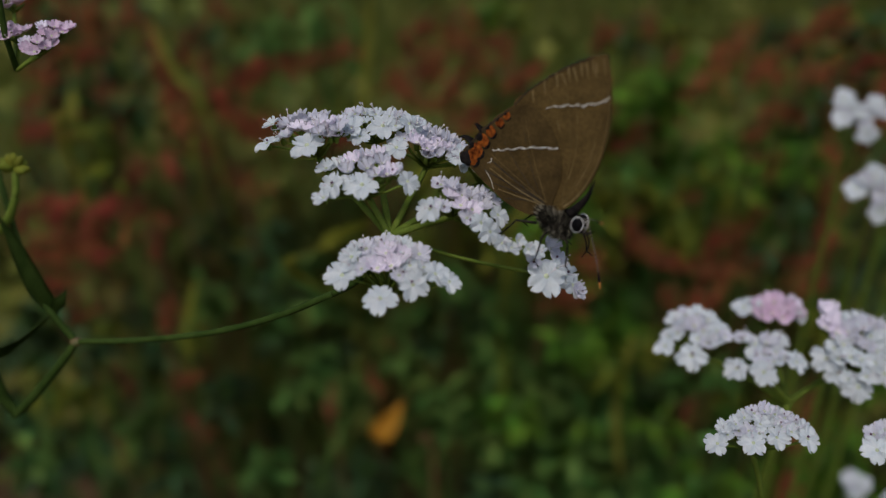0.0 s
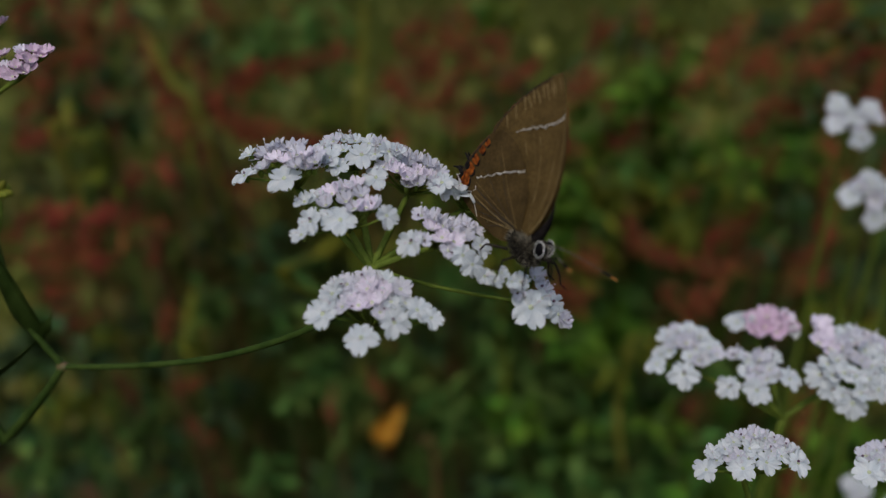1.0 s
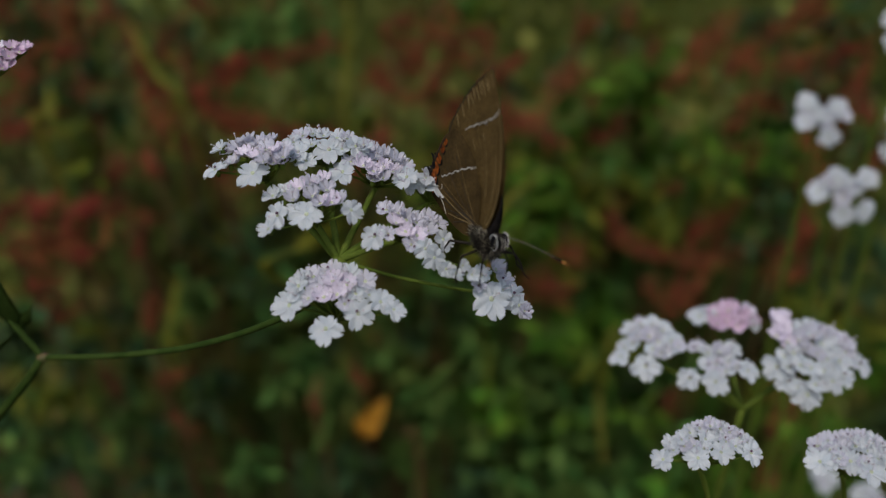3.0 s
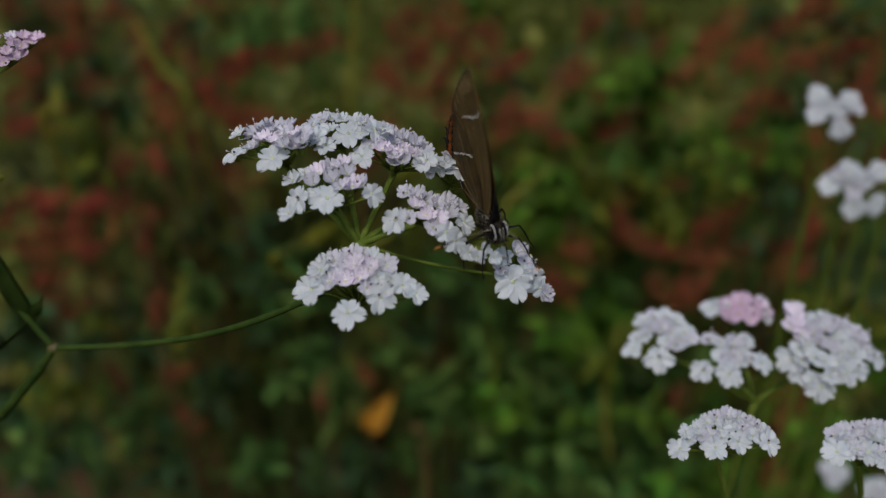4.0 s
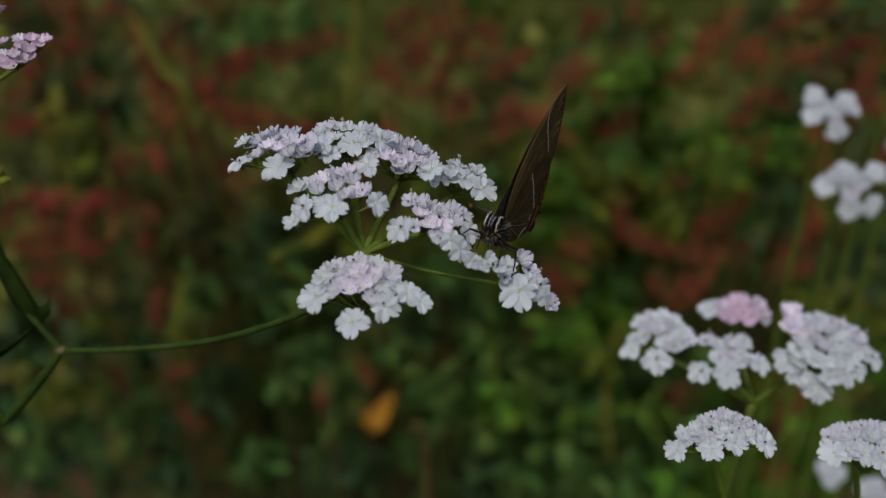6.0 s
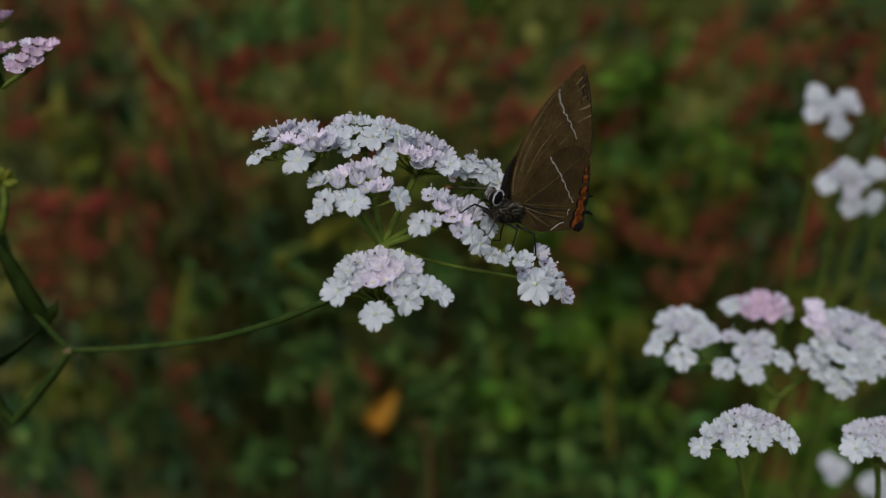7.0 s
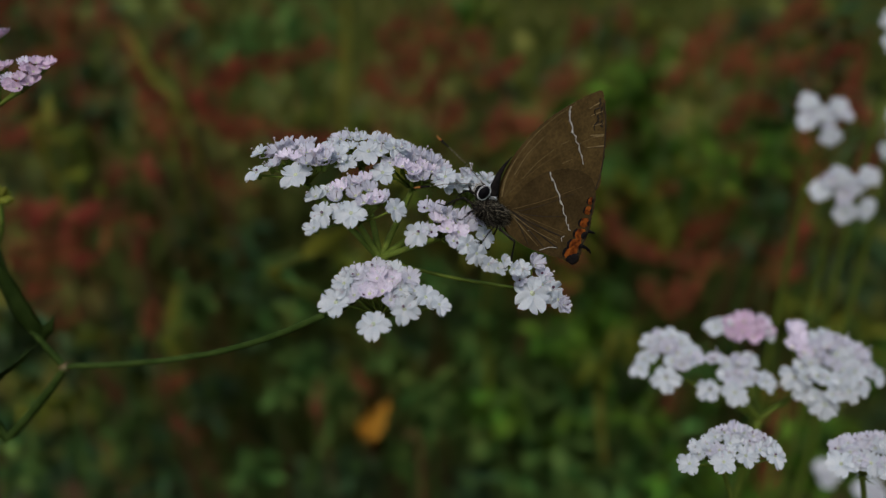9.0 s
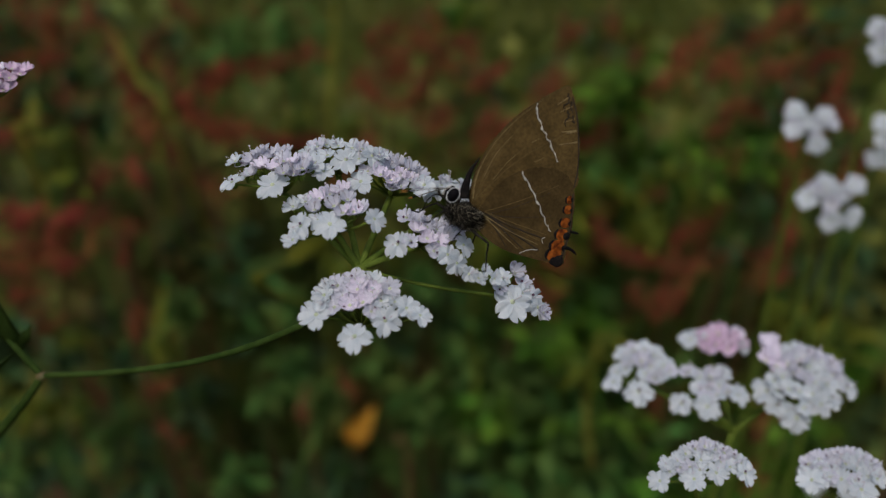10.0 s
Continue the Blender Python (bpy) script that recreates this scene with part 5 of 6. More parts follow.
# more of both where the bank is thin
for line, width in [
    ([(-0.256, 0.482, 0.522), (-0.241, 0.489, 0.529)], 0.0090),
    ([(-0.235, 0.473, 0.510), (-0.247, 0.463, 0.499)], 0.0082),
    ([(-0.247, 0.449, 0.484), (-0.231, 0.453, 0.488)], 0.0080),
    ([(-0.232, 0.492, 0.534), (-0.217, 0.487, 0.527)], 0.0070),
    ([(0.251, 0.473, 0.501), (0.274, 0.480, 0.509)], 0.0083),
    ([(0.218, 0.465, 0.493), (0.230, 0.475, 0.504)], 0.0069),
    ([(0.267, 0.446, 0.471), (0.264, 0.458, 0.483)], 0.0075),
    ([(-0.206, 0.460, 0.495), (-0.190, 0.443, 0.476)], 0.0061),
    ([(-0.155, 0.455, 0.489), (-0.143, 0.440, 0.472)], 0.0054),
    ([(-0.196, 0.360, 0.398), (-0.213, 0.357, 0.395)], 0.0067)]:
    sorrel(line, width)
for place, kind, size in [
    ((0.062, 0.391, 0.459), "bright", 0.55),
    ((0.052, 0.379, 0.448), "bright", 0.54),
    ((0.072, 0.383, 0.451), "bright", 0.48),
    ((0.058, 0.365, 0.436), "bright", 0.47),
    ((0.122, 0.433, 0.499), "bright", 0.64),
    ((0.198, 0.404, 0.468), "bright", 0.62),
    ((0.042, 0.364, 0.435), "olive", 0.43),
    ((0.062, 0.320, 0.402), "bright", 0.47),
    ((0.148, 0.398, 0.463), "olive", 0.39),
    ((-0.196, 0.330, 0.415), "dark", 0.50),
    ((-0.204, 0.323, 0.410), "dark", 0.49),
    ((-0.166, 0.313, 0.403), "dark", 0.48),
    ((-0.178, 0.263, 0.378), "green", 0.44),
    ((0.017, 0.253, 0.369), "dark", 0.43)]:
    leafy(place, kind, size)

for i in range(36):
    dist = rng.uniform(0.47, 0.57)
    leafy((rng.uniform(0.0, 0.38) * dist, dist, 0.60 + rng.uniform(-0.56, -0.30) * dist), rng.choice(("green", "olive", "bright", "olive")), rng.uniform(0.4, 0.75))

for line, width in [
    ([(0.046, 0.421, 0.482), (0.063, 0.416, 0.477), (0.075, 0.409, 0.469)], 0.0064),
    ([(0.036, 0.438, 0.500), (0.056, 0.445, 0.507)], 0.0065),
    ([(-0.025, 0.438, 0.501), (-0.006, 0.428, 0.490)], 0.0065),
    ([(0.001, 0.460, 0.525), (0.020, 0.448, 0.511)], 0.0066),
    ([(0.070, 0.365, 0.429), (0.083, 0.357, 0.422)], 0.0060),
    ([(-0.037, 0.393, 0.456), (-0.022, 0.415, 0.477)], 0.0055),
    ([(0.054, 0.350, 0.417), (0.071, 0.345, 0.413)], 0.0052),
    ([(0.010, 0.418, 0.479), (0.023, 0.428, 0.489)], 0.0063)]:
    sorrel(line, width)

# dark weeds added to dim the upper left and right of the bank
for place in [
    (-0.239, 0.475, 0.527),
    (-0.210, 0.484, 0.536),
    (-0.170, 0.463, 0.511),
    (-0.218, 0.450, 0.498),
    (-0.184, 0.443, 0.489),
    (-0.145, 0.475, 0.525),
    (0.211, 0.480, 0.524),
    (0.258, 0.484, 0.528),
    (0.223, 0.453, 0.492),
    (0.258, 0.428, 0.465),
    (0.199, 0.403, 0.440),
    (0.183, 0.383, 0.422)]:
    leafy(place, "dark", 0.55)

# a yellowed leaf, and broad pale blades among the weeds
yellow_leaf = root("yellowed_leaf", (-0.0246, 0.2929, 0.3747), "orange-yellow withered leaf hanging in the undergrowth", "leaf")
part("blade", leaf_mesh(9, 0.022, 0.0119, 0.2), YELLOW, yellow_leaf, "", Matrix.Rotation(radians(-58), 4, 'Y') @ Matrix.Rotation(radians(70), 4, 'X') @ Matrix.Translation((-0.0123, 0, 0.0026)))
stem_part("leaf_stalk", yellow_leaf, [(0.014, 0.002, -0.012), (0.02, 0.01, -0.05), (0.02, 0.02, -0.36)], 0.0008, 0.0015, RUST_STEM)
BLADE_LABELS = {BLADE: "broad yellowish grass blade", RUST_STEM: "thin reddish brown dry stalk", LEAF: "slender green grass blade", LEAF_OLIVE: "slender olive grass blade", LEAF_BRIGHT: "slender bright green grass blade"}


def grass_blade(low, mid, tip, width, material, back=0.16):
    """A blade rooted behind the weeds that shows from low to tip."""
    low, mid, tip = Vector(low), Vector(mid), Vector(tip)
    foot = Vector((low.x * 1.25, low.y + back, -0.04))
    tall = root("grass_blade", foot, BLADE_LABELS[material], "grass", "tall grass")
    bm = bmesh.new()
    blade(bm, spline([q - foot for q in (foot, foot.lerp(low, 0.6) + Vector((0, 0.03, 0)), low, mid, tip)], 6), width, (1, 0, 0.2), 0.2, 0.0004, 3.2)
    part("blade", bm, material, tall)


for low, mid, tip, width, material in [
    ((-0.191, 0.373, 0.483), (-0.189, 0.379, 0.496), (-0.191, 0.394, 0.510), 0.007, BLADE),
    ((0.098, 0.339, 0.391), (0.089, 0.324, 0.359), (0.092, 0.307, 0.322), 0.003, BLADE),
    ((0.029, 0.311, 0.453), (0.034, 0.318, 0.469), (0.059, 0.335, 0.484), 0.003, BLADE)]:
    grass_blade(low, mid, tip, width, material)
grass_blade((-0.037, 0.185, 0.504), (-0.033, 0.190, 0.512), (-0.019, 0.190, 0.520), 0.0048, LEAF_OLIVE, 0.8)
for low, mid, tip, width, material in [
    ((-0.124, 0.400, 0.481), (-0.142, 0.410, 0.511), (-0.157, 0.420, 0.539), 0.0045, BLADE),
    ((-0.047, 0.440, 0.463), (-0.046, 0.450, 0.498), (-0.041, 0.460, 0.551), 0.0050, BLADE),
    ((-0.068, 0.450, 0.468), (-0.071, 0.460, 0.506), (-0.084, 0.470, 0.550), 0.0027, LEAF),
    ((-0.057, 0.450, 0.481), (-0.052, 0.460, 0.519), (-0.059, 0.470, 0.550), 0.0027, LEAF),
    ((-0.094, 0.450, 0.479), (-0.101, 0.460, 0.514), (-0.094, 0.470, 0.547), 0.0027, LEAF),
    ((-0.141, 0.420, 0.448), (-0.144, 0.430, 0.472), (-0.142, 0.440, 0.496), 0.0033, LEAF_OLIVE),
    ((-0.212, 0.420, 0.450), (-0.212, 0.430, 0.477), (-0.210, 0.440, 0.497), 0.0039, LEAF_OLIVE),
    ((0.099, 0.330, 0.323), (0.096, 0.340, 0.375), (0.092, 0.350, 0.423), 0.0027, LEAF_BRIGHT),
    ((0.035, 0.330, 0.324), (0.032, 0.340, 0.347), (0.034, 0.350, 0.380), 0.0031, LEAF_OLIVE)]:
    grass_blade(low, mid, tip, width, material)
for low, mid, tip, width, material in [
    ((-0.193, 0.300, 0.328), (-0.200, 0.310, 0.355), (-0.206, 0.320, 0.379), 0.0031, LEAF),
    ((-0.216, 0.300, 0.321), (-0.201, 0.310, 0.341), (-0.195, 0.320, 0.375), 0.0026, LEAF),
    ((-0.169, 0.310, 0.317), (-0.183, 0.320, 0.339), (-0.178, 0.330, 0.360), 0.0027, LEAF),
    ((-0.141, 0.360, 0.360), (-0.141, 0.370, 0.387), (-0.137, 0.380, 0.406), 0.0038, LEAF_OLIVE),
    ((0.077, 0.400, 0.402), (0.074, 0.410, 0.430), (0.079, 0.420, 0.457), 0.0026, LEAF_BRIGHT),
    ((0.163, 0.420, 0.441), (0.161, 0.430, 0.466), (0.166, 0.440, 0.486), 0.0026, LEAF_OLIVE),
    ((0.134, 0.430, 0.456), (0.122, 0.440, 0.487), (0.129, 0.450, 0.514), 0.0030, LEAF_BRIGHT),
    ((-0.021, 0.450, 0.460), (-0.016, 0.460, 0.495), (-0.022, 0.470, 0.523), 0.0024, RUST_STEM),
    ((0.097, 0.460, 0.476), (0.104, 0.470, 0.508), (0.097, 0.480, 0.536), 0.0027, LEAF_OLIVE)]:
    grass_blade(low, mid, tip, width, material)
for low, mid, tip, width, material in [
    ((-0.203, 0.420, 0.417), (-0.186, 0.430, 0.456), (-0.188, 0.440, 0.487), 0.0026, RUST_STEM),
    ((0.184, 0.400, 0.417), (0.180, 0.410, 0.445), (0.188, 0.420, 0.472), 0.0026, LEAF_BRIGHT),
    ((-0.062, 0.310, 0.322), (-0.052, 0.320, 0.350), (-0.054, 0.330, 0.378), 0.0026, LEAF),
    ((0.214, 0.360, 0.415), (0.204, 0.370, 0.444), (0.208, 0.380, 0.468), 0.0027, LEAF_OLIVE)]:
    grass_blade(low, mid, tip, width, material)


# ---- uncounted grass and undergrowth ----
def scatter(name, label, count, material, seed, leafs, near, around):
    """Blades or leaves over the bank: thickest on the slope ahead, and on all sides of the clearing."""
    rng = np.random.default_rng(seed)
    verts, faces = [], []
    for k in range(count + around):
        if k < count:
            dist = near * rng.uniform(0.96, 1.12) + 5.0 * rng.random() ** 2.3
            x = (rng.random() * 2 - 1) * (0.75 + dist * 0.75) * rng.uniform(0.7, 1.25)
            dist += 0.22 * x * x + 0.03 * math.sin(9 * x)
        else:
            x, dist = rng.uniform(-4, 4), rng.uniform(-3.5, 6)
            if math.hypot(x, dist) < 0.75:
                continue
        sight = 0.60 - 0.466 * max(0, dist)
        if leafs:
            z = max(0.02, min(0.55, sight + rng.normal(-0.04, 0.085)) if k < count and dist < 1.6 else rng.random() * 0.5)
            a, tip, s = rng.random() * 6.28, rng.normal(-0.2, 0.6), (0.011 + 0.020 * rng.random()) * (1 + 0.3 * abs(dist))
            dx, dy, dz = math.cos(a) * math.cos(tip), math.sin(a) * math.cos(tip), math.sin(tip)
            sx, sy = -math.sin(a), math.cos(a)
            o = len(verts)
            for f, w in ((0, 0.03), (0.3, 0.30), (0.65, 0.24), (1, 0.01)):
                for q in (-1, 0, 1):
                    verts.append((x + dx * s * f + sx * w * s * q, dist + dy * s * f + sy * w * s * q, z + dz * s * f - 0.2 * s * f * f + abs(q) * w * s * 0.3))
            for i in range(3):
                for j in range(2):
                    b = o + i * 3 + j
                    faces.append((b, b + 3, b + 4, b + 1))
        else:
            h = min(0.75, max(0.12, rng.normal(0.38, 0.13)))
            a, lean, w = rng.random() * 6.28, rng.normal(0, 0.22), 0.0016 + 0.0022 * rng.random()
            o = len(verts)
            for i in range(6):
                f = i / 5
                px, py = x + math.cos(a) * lean * h * f * f, dist + math.sin(a) * lean * h * f * f
                ww = w * (1 - f * 0.92)
                for q in (-1, 1):
                    verts.append((px + ww * q * abs(math.sin(a)) + 0.3 * ww * q, py + ww * q * 0.3, -0.04 + h * f))
            for i in range(5):
                b = o + i * 2
                faces.append((b, b + 1, b + 3, b + 2))
    me = bpy.data.meshes.new(name)
    me.from_pydata(verts, [], faces)
    me.materials.append(material)
    me.shade_smooth()
    return tagged(new(name, me), label, name.replace("_", " "), kind="stuff")


scatter("grass", "green and straw-coloured meadow grass", 9000, GRASS, 3, False, 0.85, 16000)
scatter("undergrowth", "dense dark green undergrowth leaves", 78000, UNDER, 4, True, 0.58, 30000)


# ---- what moves ----
def drift(place, steps):
    """Rows for a plant that sways: seconds and the shift in millimetres."""
    return [(t, pose(place[0] + x * MM, place[1] + y * MM, place[2] + z * MM)) for t, x, y, z in steps]


SWAY_SIDE = [(0, 0.00, -0.00, 0.00), (0.5, -0.21, -0.09, -0.20), (1, -0.34, -0.31, -0.66), (1.5, -0.53, -0.08, -0.17),
    (2, -0.19, -0.14, -0.30), (2.5, -0.70, -0.21, -0.45), (2.7, -0.70, -0.21, -0.45), (3.8, -0.77, -0.23, -0.50), (4, -0.77, -0.23, -0.50), (4.5, -1.73, -0.40, -0.86),
    (5, -1.63, -0.33, -0.70), (5.5, -2.05, -0.28, -0.59), (5.7, -2.05, -0.28, -0.59), (6.8, 0.76, -0.15, -0.33), (7, 0.76, -0.15, -0.33), (7.5, 0.48, -0.35, -0.76),
    (8, -0.87, -0.42, -0.91), (8.5, -1.38, -0.55, -1.19), (9, -0.49, -0.67, -1.44), (9.5, -1.40, -0.76, -1.63),
    (10, -1.51, -0.83, -1.78)]
SWAY_LOW = [(0, 0.00, -0.00, 0.00), (0.5, -0.39, -0.10, -0.22), (1, -0.55, -0.31, -0.67), (1.5, -0.51, -0.10, -0.22),
    (2, -0.16, -0.21, -0.45), (2.5, -0.75, -0.28, -0.61), (2.7, -0.75, -0.28, -0.61), (3.8, -0.58, -0.23, -0.50), (4, -0.58, -0.23, -0.50), (4.5, -1.54, -0.36, -0.76),
    (5, -1.67, -0.26, -0.55), (5.5, -1.82, -0.23, -0.48), (5.7, -1.82, -0.23, -0.48), (6.8, 0.28, -0.21, -0.45), (7, 0.28, -0.21, -0.45), (7.5, -0.30, -0.33, -0.71),
    (8, -0.56, -0.33, -0.71), (8.5, 0.08, -0.32, -0.69), (9, -0.52, -0.34, -0.73), (9.5, -0.91, -0.44, -0.95),
    (10, -1.40, -0.55, -1.18)]
SWAY_FAR = [(0, 0.00, -0.00, 0.00), (0.5, -0.21, -0.08, -0.16), (1, -0.30, -0.34, -0.73), (1.5, -0.21, -0.08, -0.16),
    (2, -0.21, -0.08, -0.16), (2.5, -0.19, -0.19, -0.41), (2.7, -0.19, -0.19, -0.41), (3.8, -0.29, -0.17, -0.37), (4, -0.29, -0.17, -0.37), (4.5, -0.32, -0.31, -0.66),
    (5, 0.22, -0.25, -0.53), (5.5, -1.37, -0.33, -0.71), (5.7, -1.37, -0.33, -0.71), (6.8, -1.58, -0.16, -0.34), (7, -1.58, -0.16, -0.34), (7.5, 0.66, -0.10, -0.22),
    (8, 1.06, 0.14, 0.30), (8.5, 0.35, 0.03, 0.07), (9, -0.93, 0.18, 0.40), (9.5, -0.28, 0.33, 0.71),
    (10, -0.09, 0.20, 0.43)]
SWAY_PLANT = [(0, 0.00, -0.00, 0.00), (0.5, -0.07, -0.09, -0.20), (1, 0.13, -0.02, -0.03), (1.5, 0.07, 0.10, 0.22),
    (2, 0.10, 0.08, 0.16), (2.5, 0.34, 0.14, 0.31), (2.7, 0.34, 0.14, 0.31), (3.8, -0.12, 0.07, 0.16), (4, -0.12, 0.07, 0.16), (4.5, 0.44, 0.12, 0.26),
    (5, 0.49, 0.18, 0.39), (5.5, 0.48, 0.07, 0.15), (5.7, 0.48, 0.07, 0.15), (6.8, -0.47, 0.16, 0.35), (7, -0.47, 0.16, 0.35), (7.5, -0.59, 0.26, 0.57),
    (8, -0.14, 0.22, 0.46), (8.5, -0.64, 0.13, 0.28), (9, -0.51, 0.17, 0.36), (9.5, -0.49, 0.16, 0.35),
    (10, -0.27, 0.26, 0.57)]


def motions():
    walk(flower_umbel, [(0, pose(-0.00505, 0.06668, 0.57027, -0.00, 0.00, 0.00)), (0.5, pose(-0.00542, 0.06653, 0.56994, 1.01, -0.35, -0.14)),
    (1, pose(-0.00533, 0.06633, 0.56950, 2.04, -0.60, -0.21)), (1.5, pose(-0.00566, 0.06641, 0.56967, 3.78, -0.28, -1.10)),
    (2, pose(-0.00550, 0.06646, 0.56978, 3.20, -0.58, -1.13)), (2.5, pose(-0.00569, 0.06651, 0.56988, 3.22, -0.98, -1.03)), (2.7, pose(-0.00569, 0.06651, 0.56988, 3.22, -0.98, -1.03)),
    (3.8, pose(-0.00516, 0.06673, 0.57035, 3.89, -1.69, -0.97)), (4, pose(-0.00516, 0.06673, 0.57035, 3.89, -1.69, -0.97)), (4.5, pose(-0.00501, 0.06659, 0.57005, 2.22, -1.24, -1.00)),
    (5, pose(-0.00473, 0.06653, 0.56993, 3.65, -1.34, -1.42)), (5.5, pose(-0.00534, 0.06642, 0.56969, 2.80, -2.01, -1.86)), (5.7, pose(-0.00534, 0.06642, 0.56969, 2.80, -2.01, -1.86)),
    (6.8, pose(-0.00463, 0.06685, 0.57060, 3.87, -0.13, 0.36)), (7, pose(-0.00463, 0.06685, 0.57060, 3.87, -0.13, 0.36)), (7.5, pose(-0.00470, 0.06712, 0.57120, 2.39, -1.16, 0.07)),
    (8, pose(-0.00434, 0.06681, 0.57053, 2.92, -0.41, 0.02)), (8.5, pose(-0.00445, 0.06694, 0.57082, 1.51, -0.10, 0.08)),
    (9, pose(-0.00465, 0.06703, 0.57100, 1.64, -1.23, -0.18)), (9.5, pose(-0.00448, 0.06707, 0.57110, 1.61, -0.46, 0.49)),
    (10, pose(-0.00444, 0.06713, 0.57121, 3.13, -1.23, 1.56))])
    walk(plant, drift(FORK, SWAY_PLANT))
    walk(pink_umbel, drift(pink_umbel.location.copy(), SWAY_PLANT))
    walk(seed_head, drift(seed_head.location.copy(), SWAY_PLANT))
    walk(flower_stalk, [(0, pose(-0.00000, 0.00000, -0.00000, 0.00, -0.00, 0.00)), (0.5, pose(-0.00013, 0.00004, -0.00005, 0.03, 0.08, -0.02)),
    (1, pose(-0.00024, 0.00008, -0.00009, 0.42, 0.94, -0.29)), (1.5, pose(-0.00039, 0.00013, -0.00014, 0.30, 0.82, -0.07)),
    (2, pose(-0.00031, 0.00010, -0.00011, 0.23, 0.73, 0.02)), (2.5, pose(-0.00047, 0.00016, -0.00017, 0.29, 0.64, -0.20)), (2.7, pose(-0.00047, 0.00016, -0.00017, 0.29, 0.64, -0.20)),
    (3.8, pose(-0.00001, 0.00000, -0.00000, -0.16, 0.41, 0.80)), (4, pose(-0.00001, 0.00000, -0.00000, -0.16, 0.41, 0.80)), (4.5, pose(-0.00020, 0.00007, -0.00007, 0.20, 0.69, 0.07)),
    (5, pose(-0.00015, 0.00005, -0.00005, 0.28, 1.17, 0.31)), (5.5, pose(-0.00036, 0.00012, -0.00013, 0.35, 1.02, -0.02)), (5.7, pose(-0.00036, 0.00012, -0.00013, 0.35, 1.02, -0.02)),
    (6.8, pose(0.00032, -0.00010, 0.00012, -0.21, 0.46, 0.96)), (7, pose(0.00032, -0.00010, 0.00012, -0.21, 0.46, 0.96)), (7.5, pose(0.00042, -0.00013, 0.00016, -0.34, 0.19, 1.08)),
    (8, pose(0.00030, -0.00009, 0.00011, -0.02, 0.76, 0.73)), (8.5, pose(0.00051, -0.00016, 0.00019, -0.27, 0.27, 0.95)),
    (9, pose(0.00041, -0.00013, 0.00015, -0.31, 0.18, 0.99)), (9.5, pose(0.00047, -0.00015, 0.00018, -0.38, -0.03, 0.99)),
    (10, pose(0.00040, -0.00012, 0.00015, -0.31, 0.15, 0.96))])
    walk(side_umbel, drift(side_umbel.location.copy(), SWAY_SIDE))
    for ob, place in low_umbels:
        walk(ob, drift(place, SWAY_LOW))
    for ob, place in far_umbels:
        walk(ob, drift(place, SWAY_FAR))
    walk(butterfly, [(0, pose(0.00964, 0.06427, 0.57410, -3.91, 17.67, -34.53)), (0.5, pose(0.00855, 0.06418, 0.57396, -9.34, 13.97, -45.54)),
    (1, pose(0.00830, 0.06405, 0.57370, -10.88, 8.48, -56.14)), (1.5, pose(0.00803, 0.06411, 0.57386, -9.64, 6.47, -58.73)),
    (2, pose(0.00810, 0.06410, 0.57402, -5.91, 6.72, -59.08)), (2.5, pose(0.00782, 0.06429, 0.57411, -3.28, 8.11, -59.45)), (2.7, pose(0.00790, 0.06350, 0.57440, -3.90, 6.00, -60.40)),
    (3.8, pose(0.00722, 0.06410, 0.57452, 6.20, 8.20, -70.20)), (4, pose(0.00694, 0.06481, 0.57438, 11.42, 13.13, -71.55)), (4.5, pose(0.00721, 0.06520, 0.57436, 6.30, 7.98, -76.21)),
    (5, pose(0.00819, 0.06556, 0.57449, -5.17, 1.88, -86.12)), (5.5, pose(0.00780, 0.06561, 0.57332, -17.67, -13.07, -98.85)), (5.7, pose(0.00788, 0.06692, 0.57191, -16.84, -20.48, -104.33)),
    (6.8, pose(0.00841, 0.06589, 0.57521, -8.50, -29.60, -138.40)), (7, pose(0.00814, 0.06620, 0.57489, -1.33, -29.18, -144.91)), (7.5, pose(0.00805, 0.06659, 0.57583, -1.49, -36.63, -149.96)),
    (8, pose(0.00834, 0.06618, 0.57523, -3.05, -37.30, -151.54)), (8.5, pose(0.00783, 0.06620, 0.57536, 3.01, -37.30, -165.69)),
    (9, pose(0.00731, 0.06622, 0.57623, 6.38, -41.46, -167.33)), (9.5, pose(0.00716, 0.06577, 0.57684, 12.00, -39.63, -176.91)),
    (10, pose(0.00688, 0.06588, 0.57737, 13.69, -36.32, -177.44))])
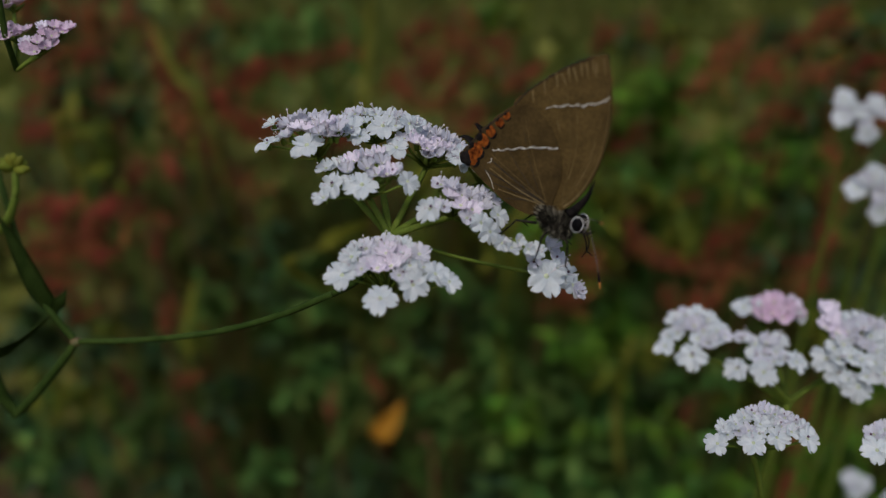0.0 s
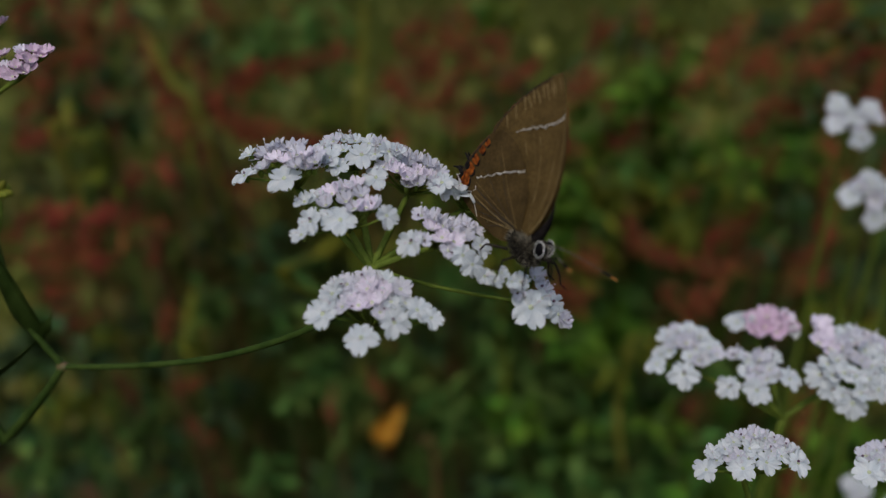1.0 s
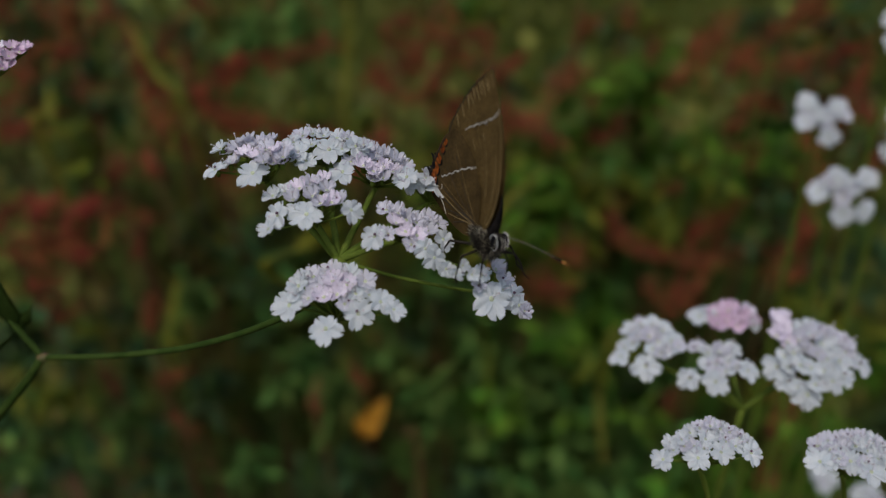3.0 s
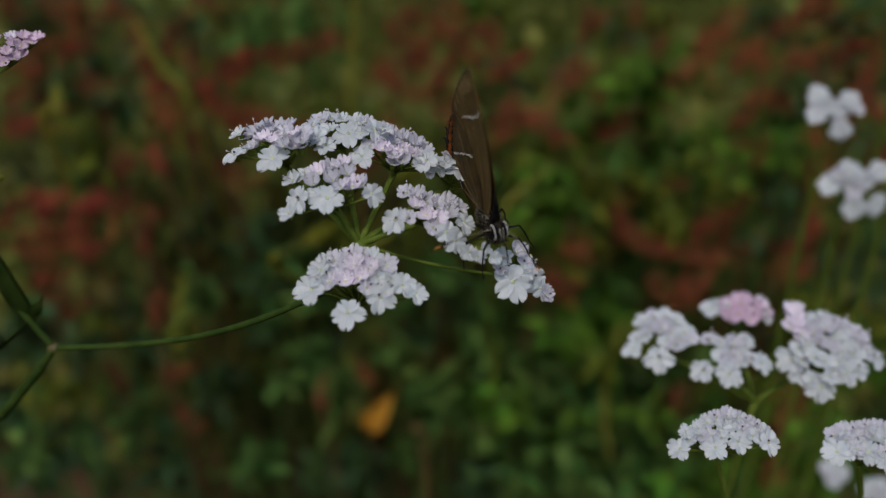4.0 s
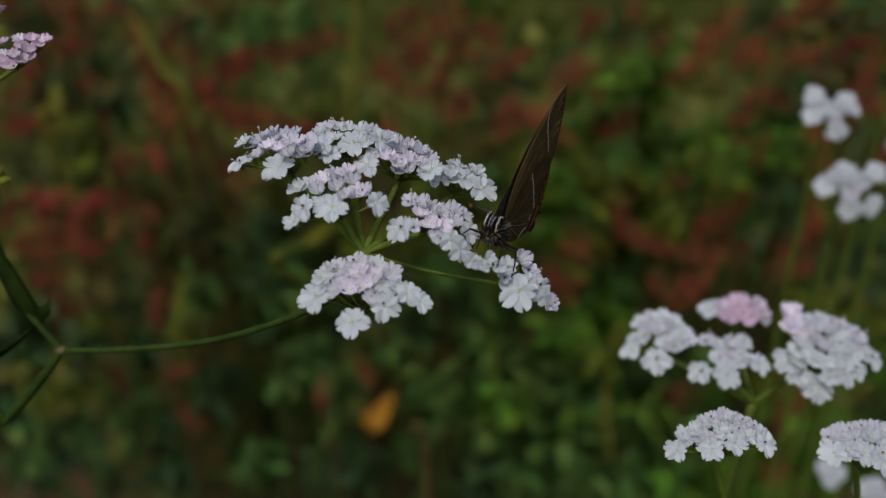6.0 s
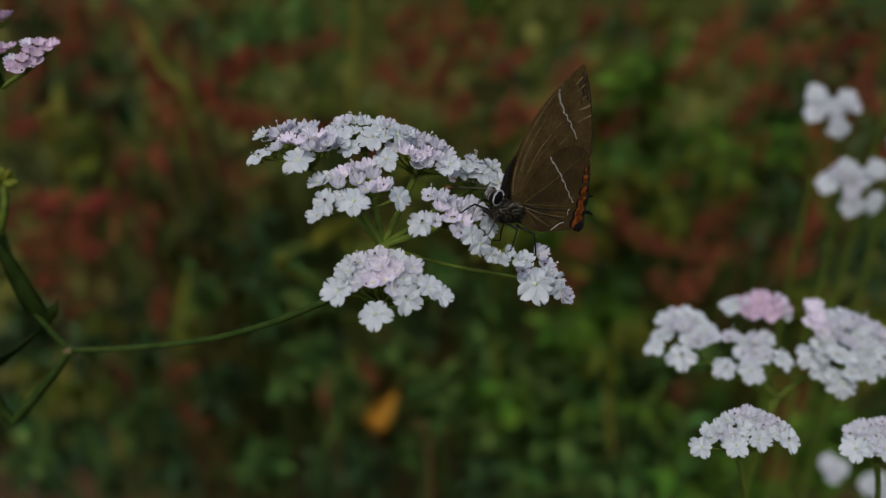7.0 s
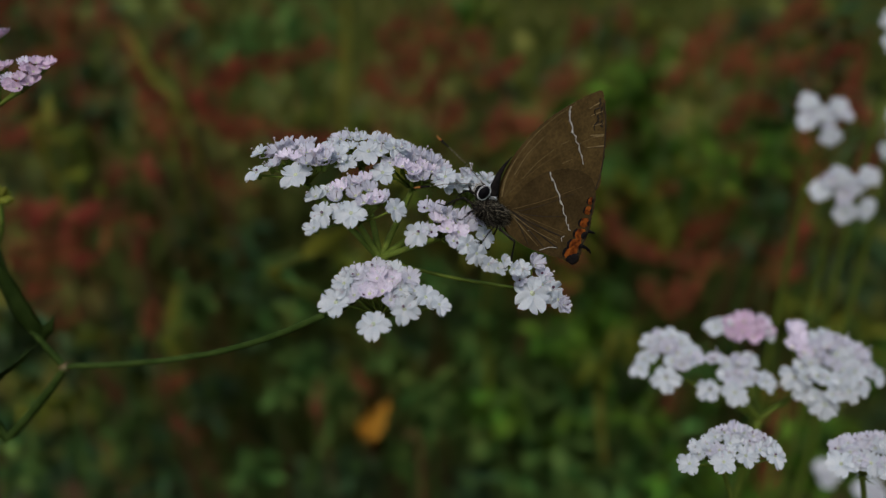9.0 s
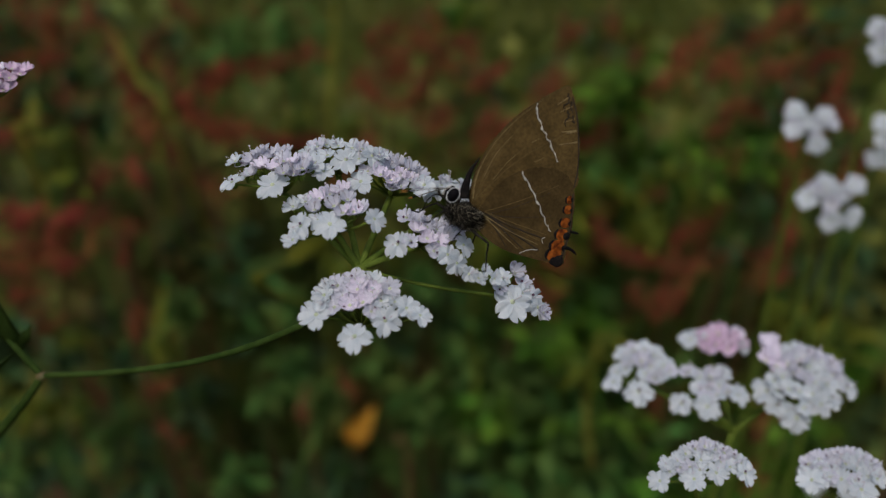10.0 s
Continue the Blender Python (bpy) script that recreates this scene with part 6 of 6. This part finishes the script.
    walk(feeler_left, [(0, pose(0.0033, 0.00035, 0.00075, 0, 43.7, -20.8)), (0.5, pose(0.0033, 0.00035, 0.00075, 0, 9.7, 16.6)), (1, pose(0.0033, 0.00035, 0.00075, 0, 7.7, 30.9)),
    (1.5, pose(0.0033, 0.00035, 0.00075, 0, 8.8, 35.8)), (2, pose(0.0033, 0.00035, 0.00075, 0, 2.2, 25.6)), (2.5, pose(0.0033, 0.00035, 0.00075, 0, 2.2, 28.0)),
    (4, pose(0.0033, 0.00035, 0.00075, 0, 3.2, 5.8)), (4.5, pose(0.0033, 0.00035, 0.00075, 0, -4.5, 2.6)), (5, pose(0.0033, 0.00035, 0.00075, 0, -8.1, 16.2)),
    (5.5, pose(0.0033, 0.00035, 0.00075, 0, 0.2, 19.1)), (7, pose(0.0033, 0.00035, 0.00075, 0, 10.5, 2.5)), (7.5, pose(0.0033, 0.00035, 0.00075, 0, 19.6, -20.8)),
    (8, pose(0.0033, 0.00035, 0.00075, 0, -32.4, -34.7)), (8.5, pose(0.0033, 0.00035, 0.00075, 0, -31.2, -23.9)), (9, pose(0.0033, 0.00035, 0.00075, 0, -9.3, -20.9)),
    (9.5, pose(0.0033, 0.00035, 0.00075, 0, 25.5, 36.3)), (10, pose(0.0033, 0.00035, 0.00075, 0, 24.2, 34.5))])
    walk(feeler_right, [(0, pose(0.0033, -0.00035, 0.00075, 0, -27.8, -59.0)), (1, pose(0.0033, -0.00035, 0.00075, 0, -8.9, -25.2)), (2, pose(0.0033, -0.00035, 0.00075, 0, -4.2, -13.0)),
    (4, pose(0.0033, -0.00035, 0.00075, 0, -11.1, -77.0)), (5, pose(0.0033, -0.00035, 0.00075, 0, -34.8, -88.0)), (5.5, pose(0.0033, -0.00035, 0.00075, 0, -14.5, -31.1)),
    (7, pose(0.0033, -0.00035, 0.00075, 0, 2.6, 11.0)), (8, pose(0.0033, -0.00035, 0.00075, 0, 10.9, 16.5)), (8.5, pose(0.0033, -0.00035, 0.00075, 0, 19.4, -97.9)),
    (9, pose(0.0033, -0.00035, 0.00075, 0, 39.3, -19.6)), (9.5, pose(0.0033, -0.00035, 0.00075, 0, 31.0, -79.2)), (10, pose(0.0033, -0.00035, 0.00075, 0, 30.5, -73.8))])


motions()
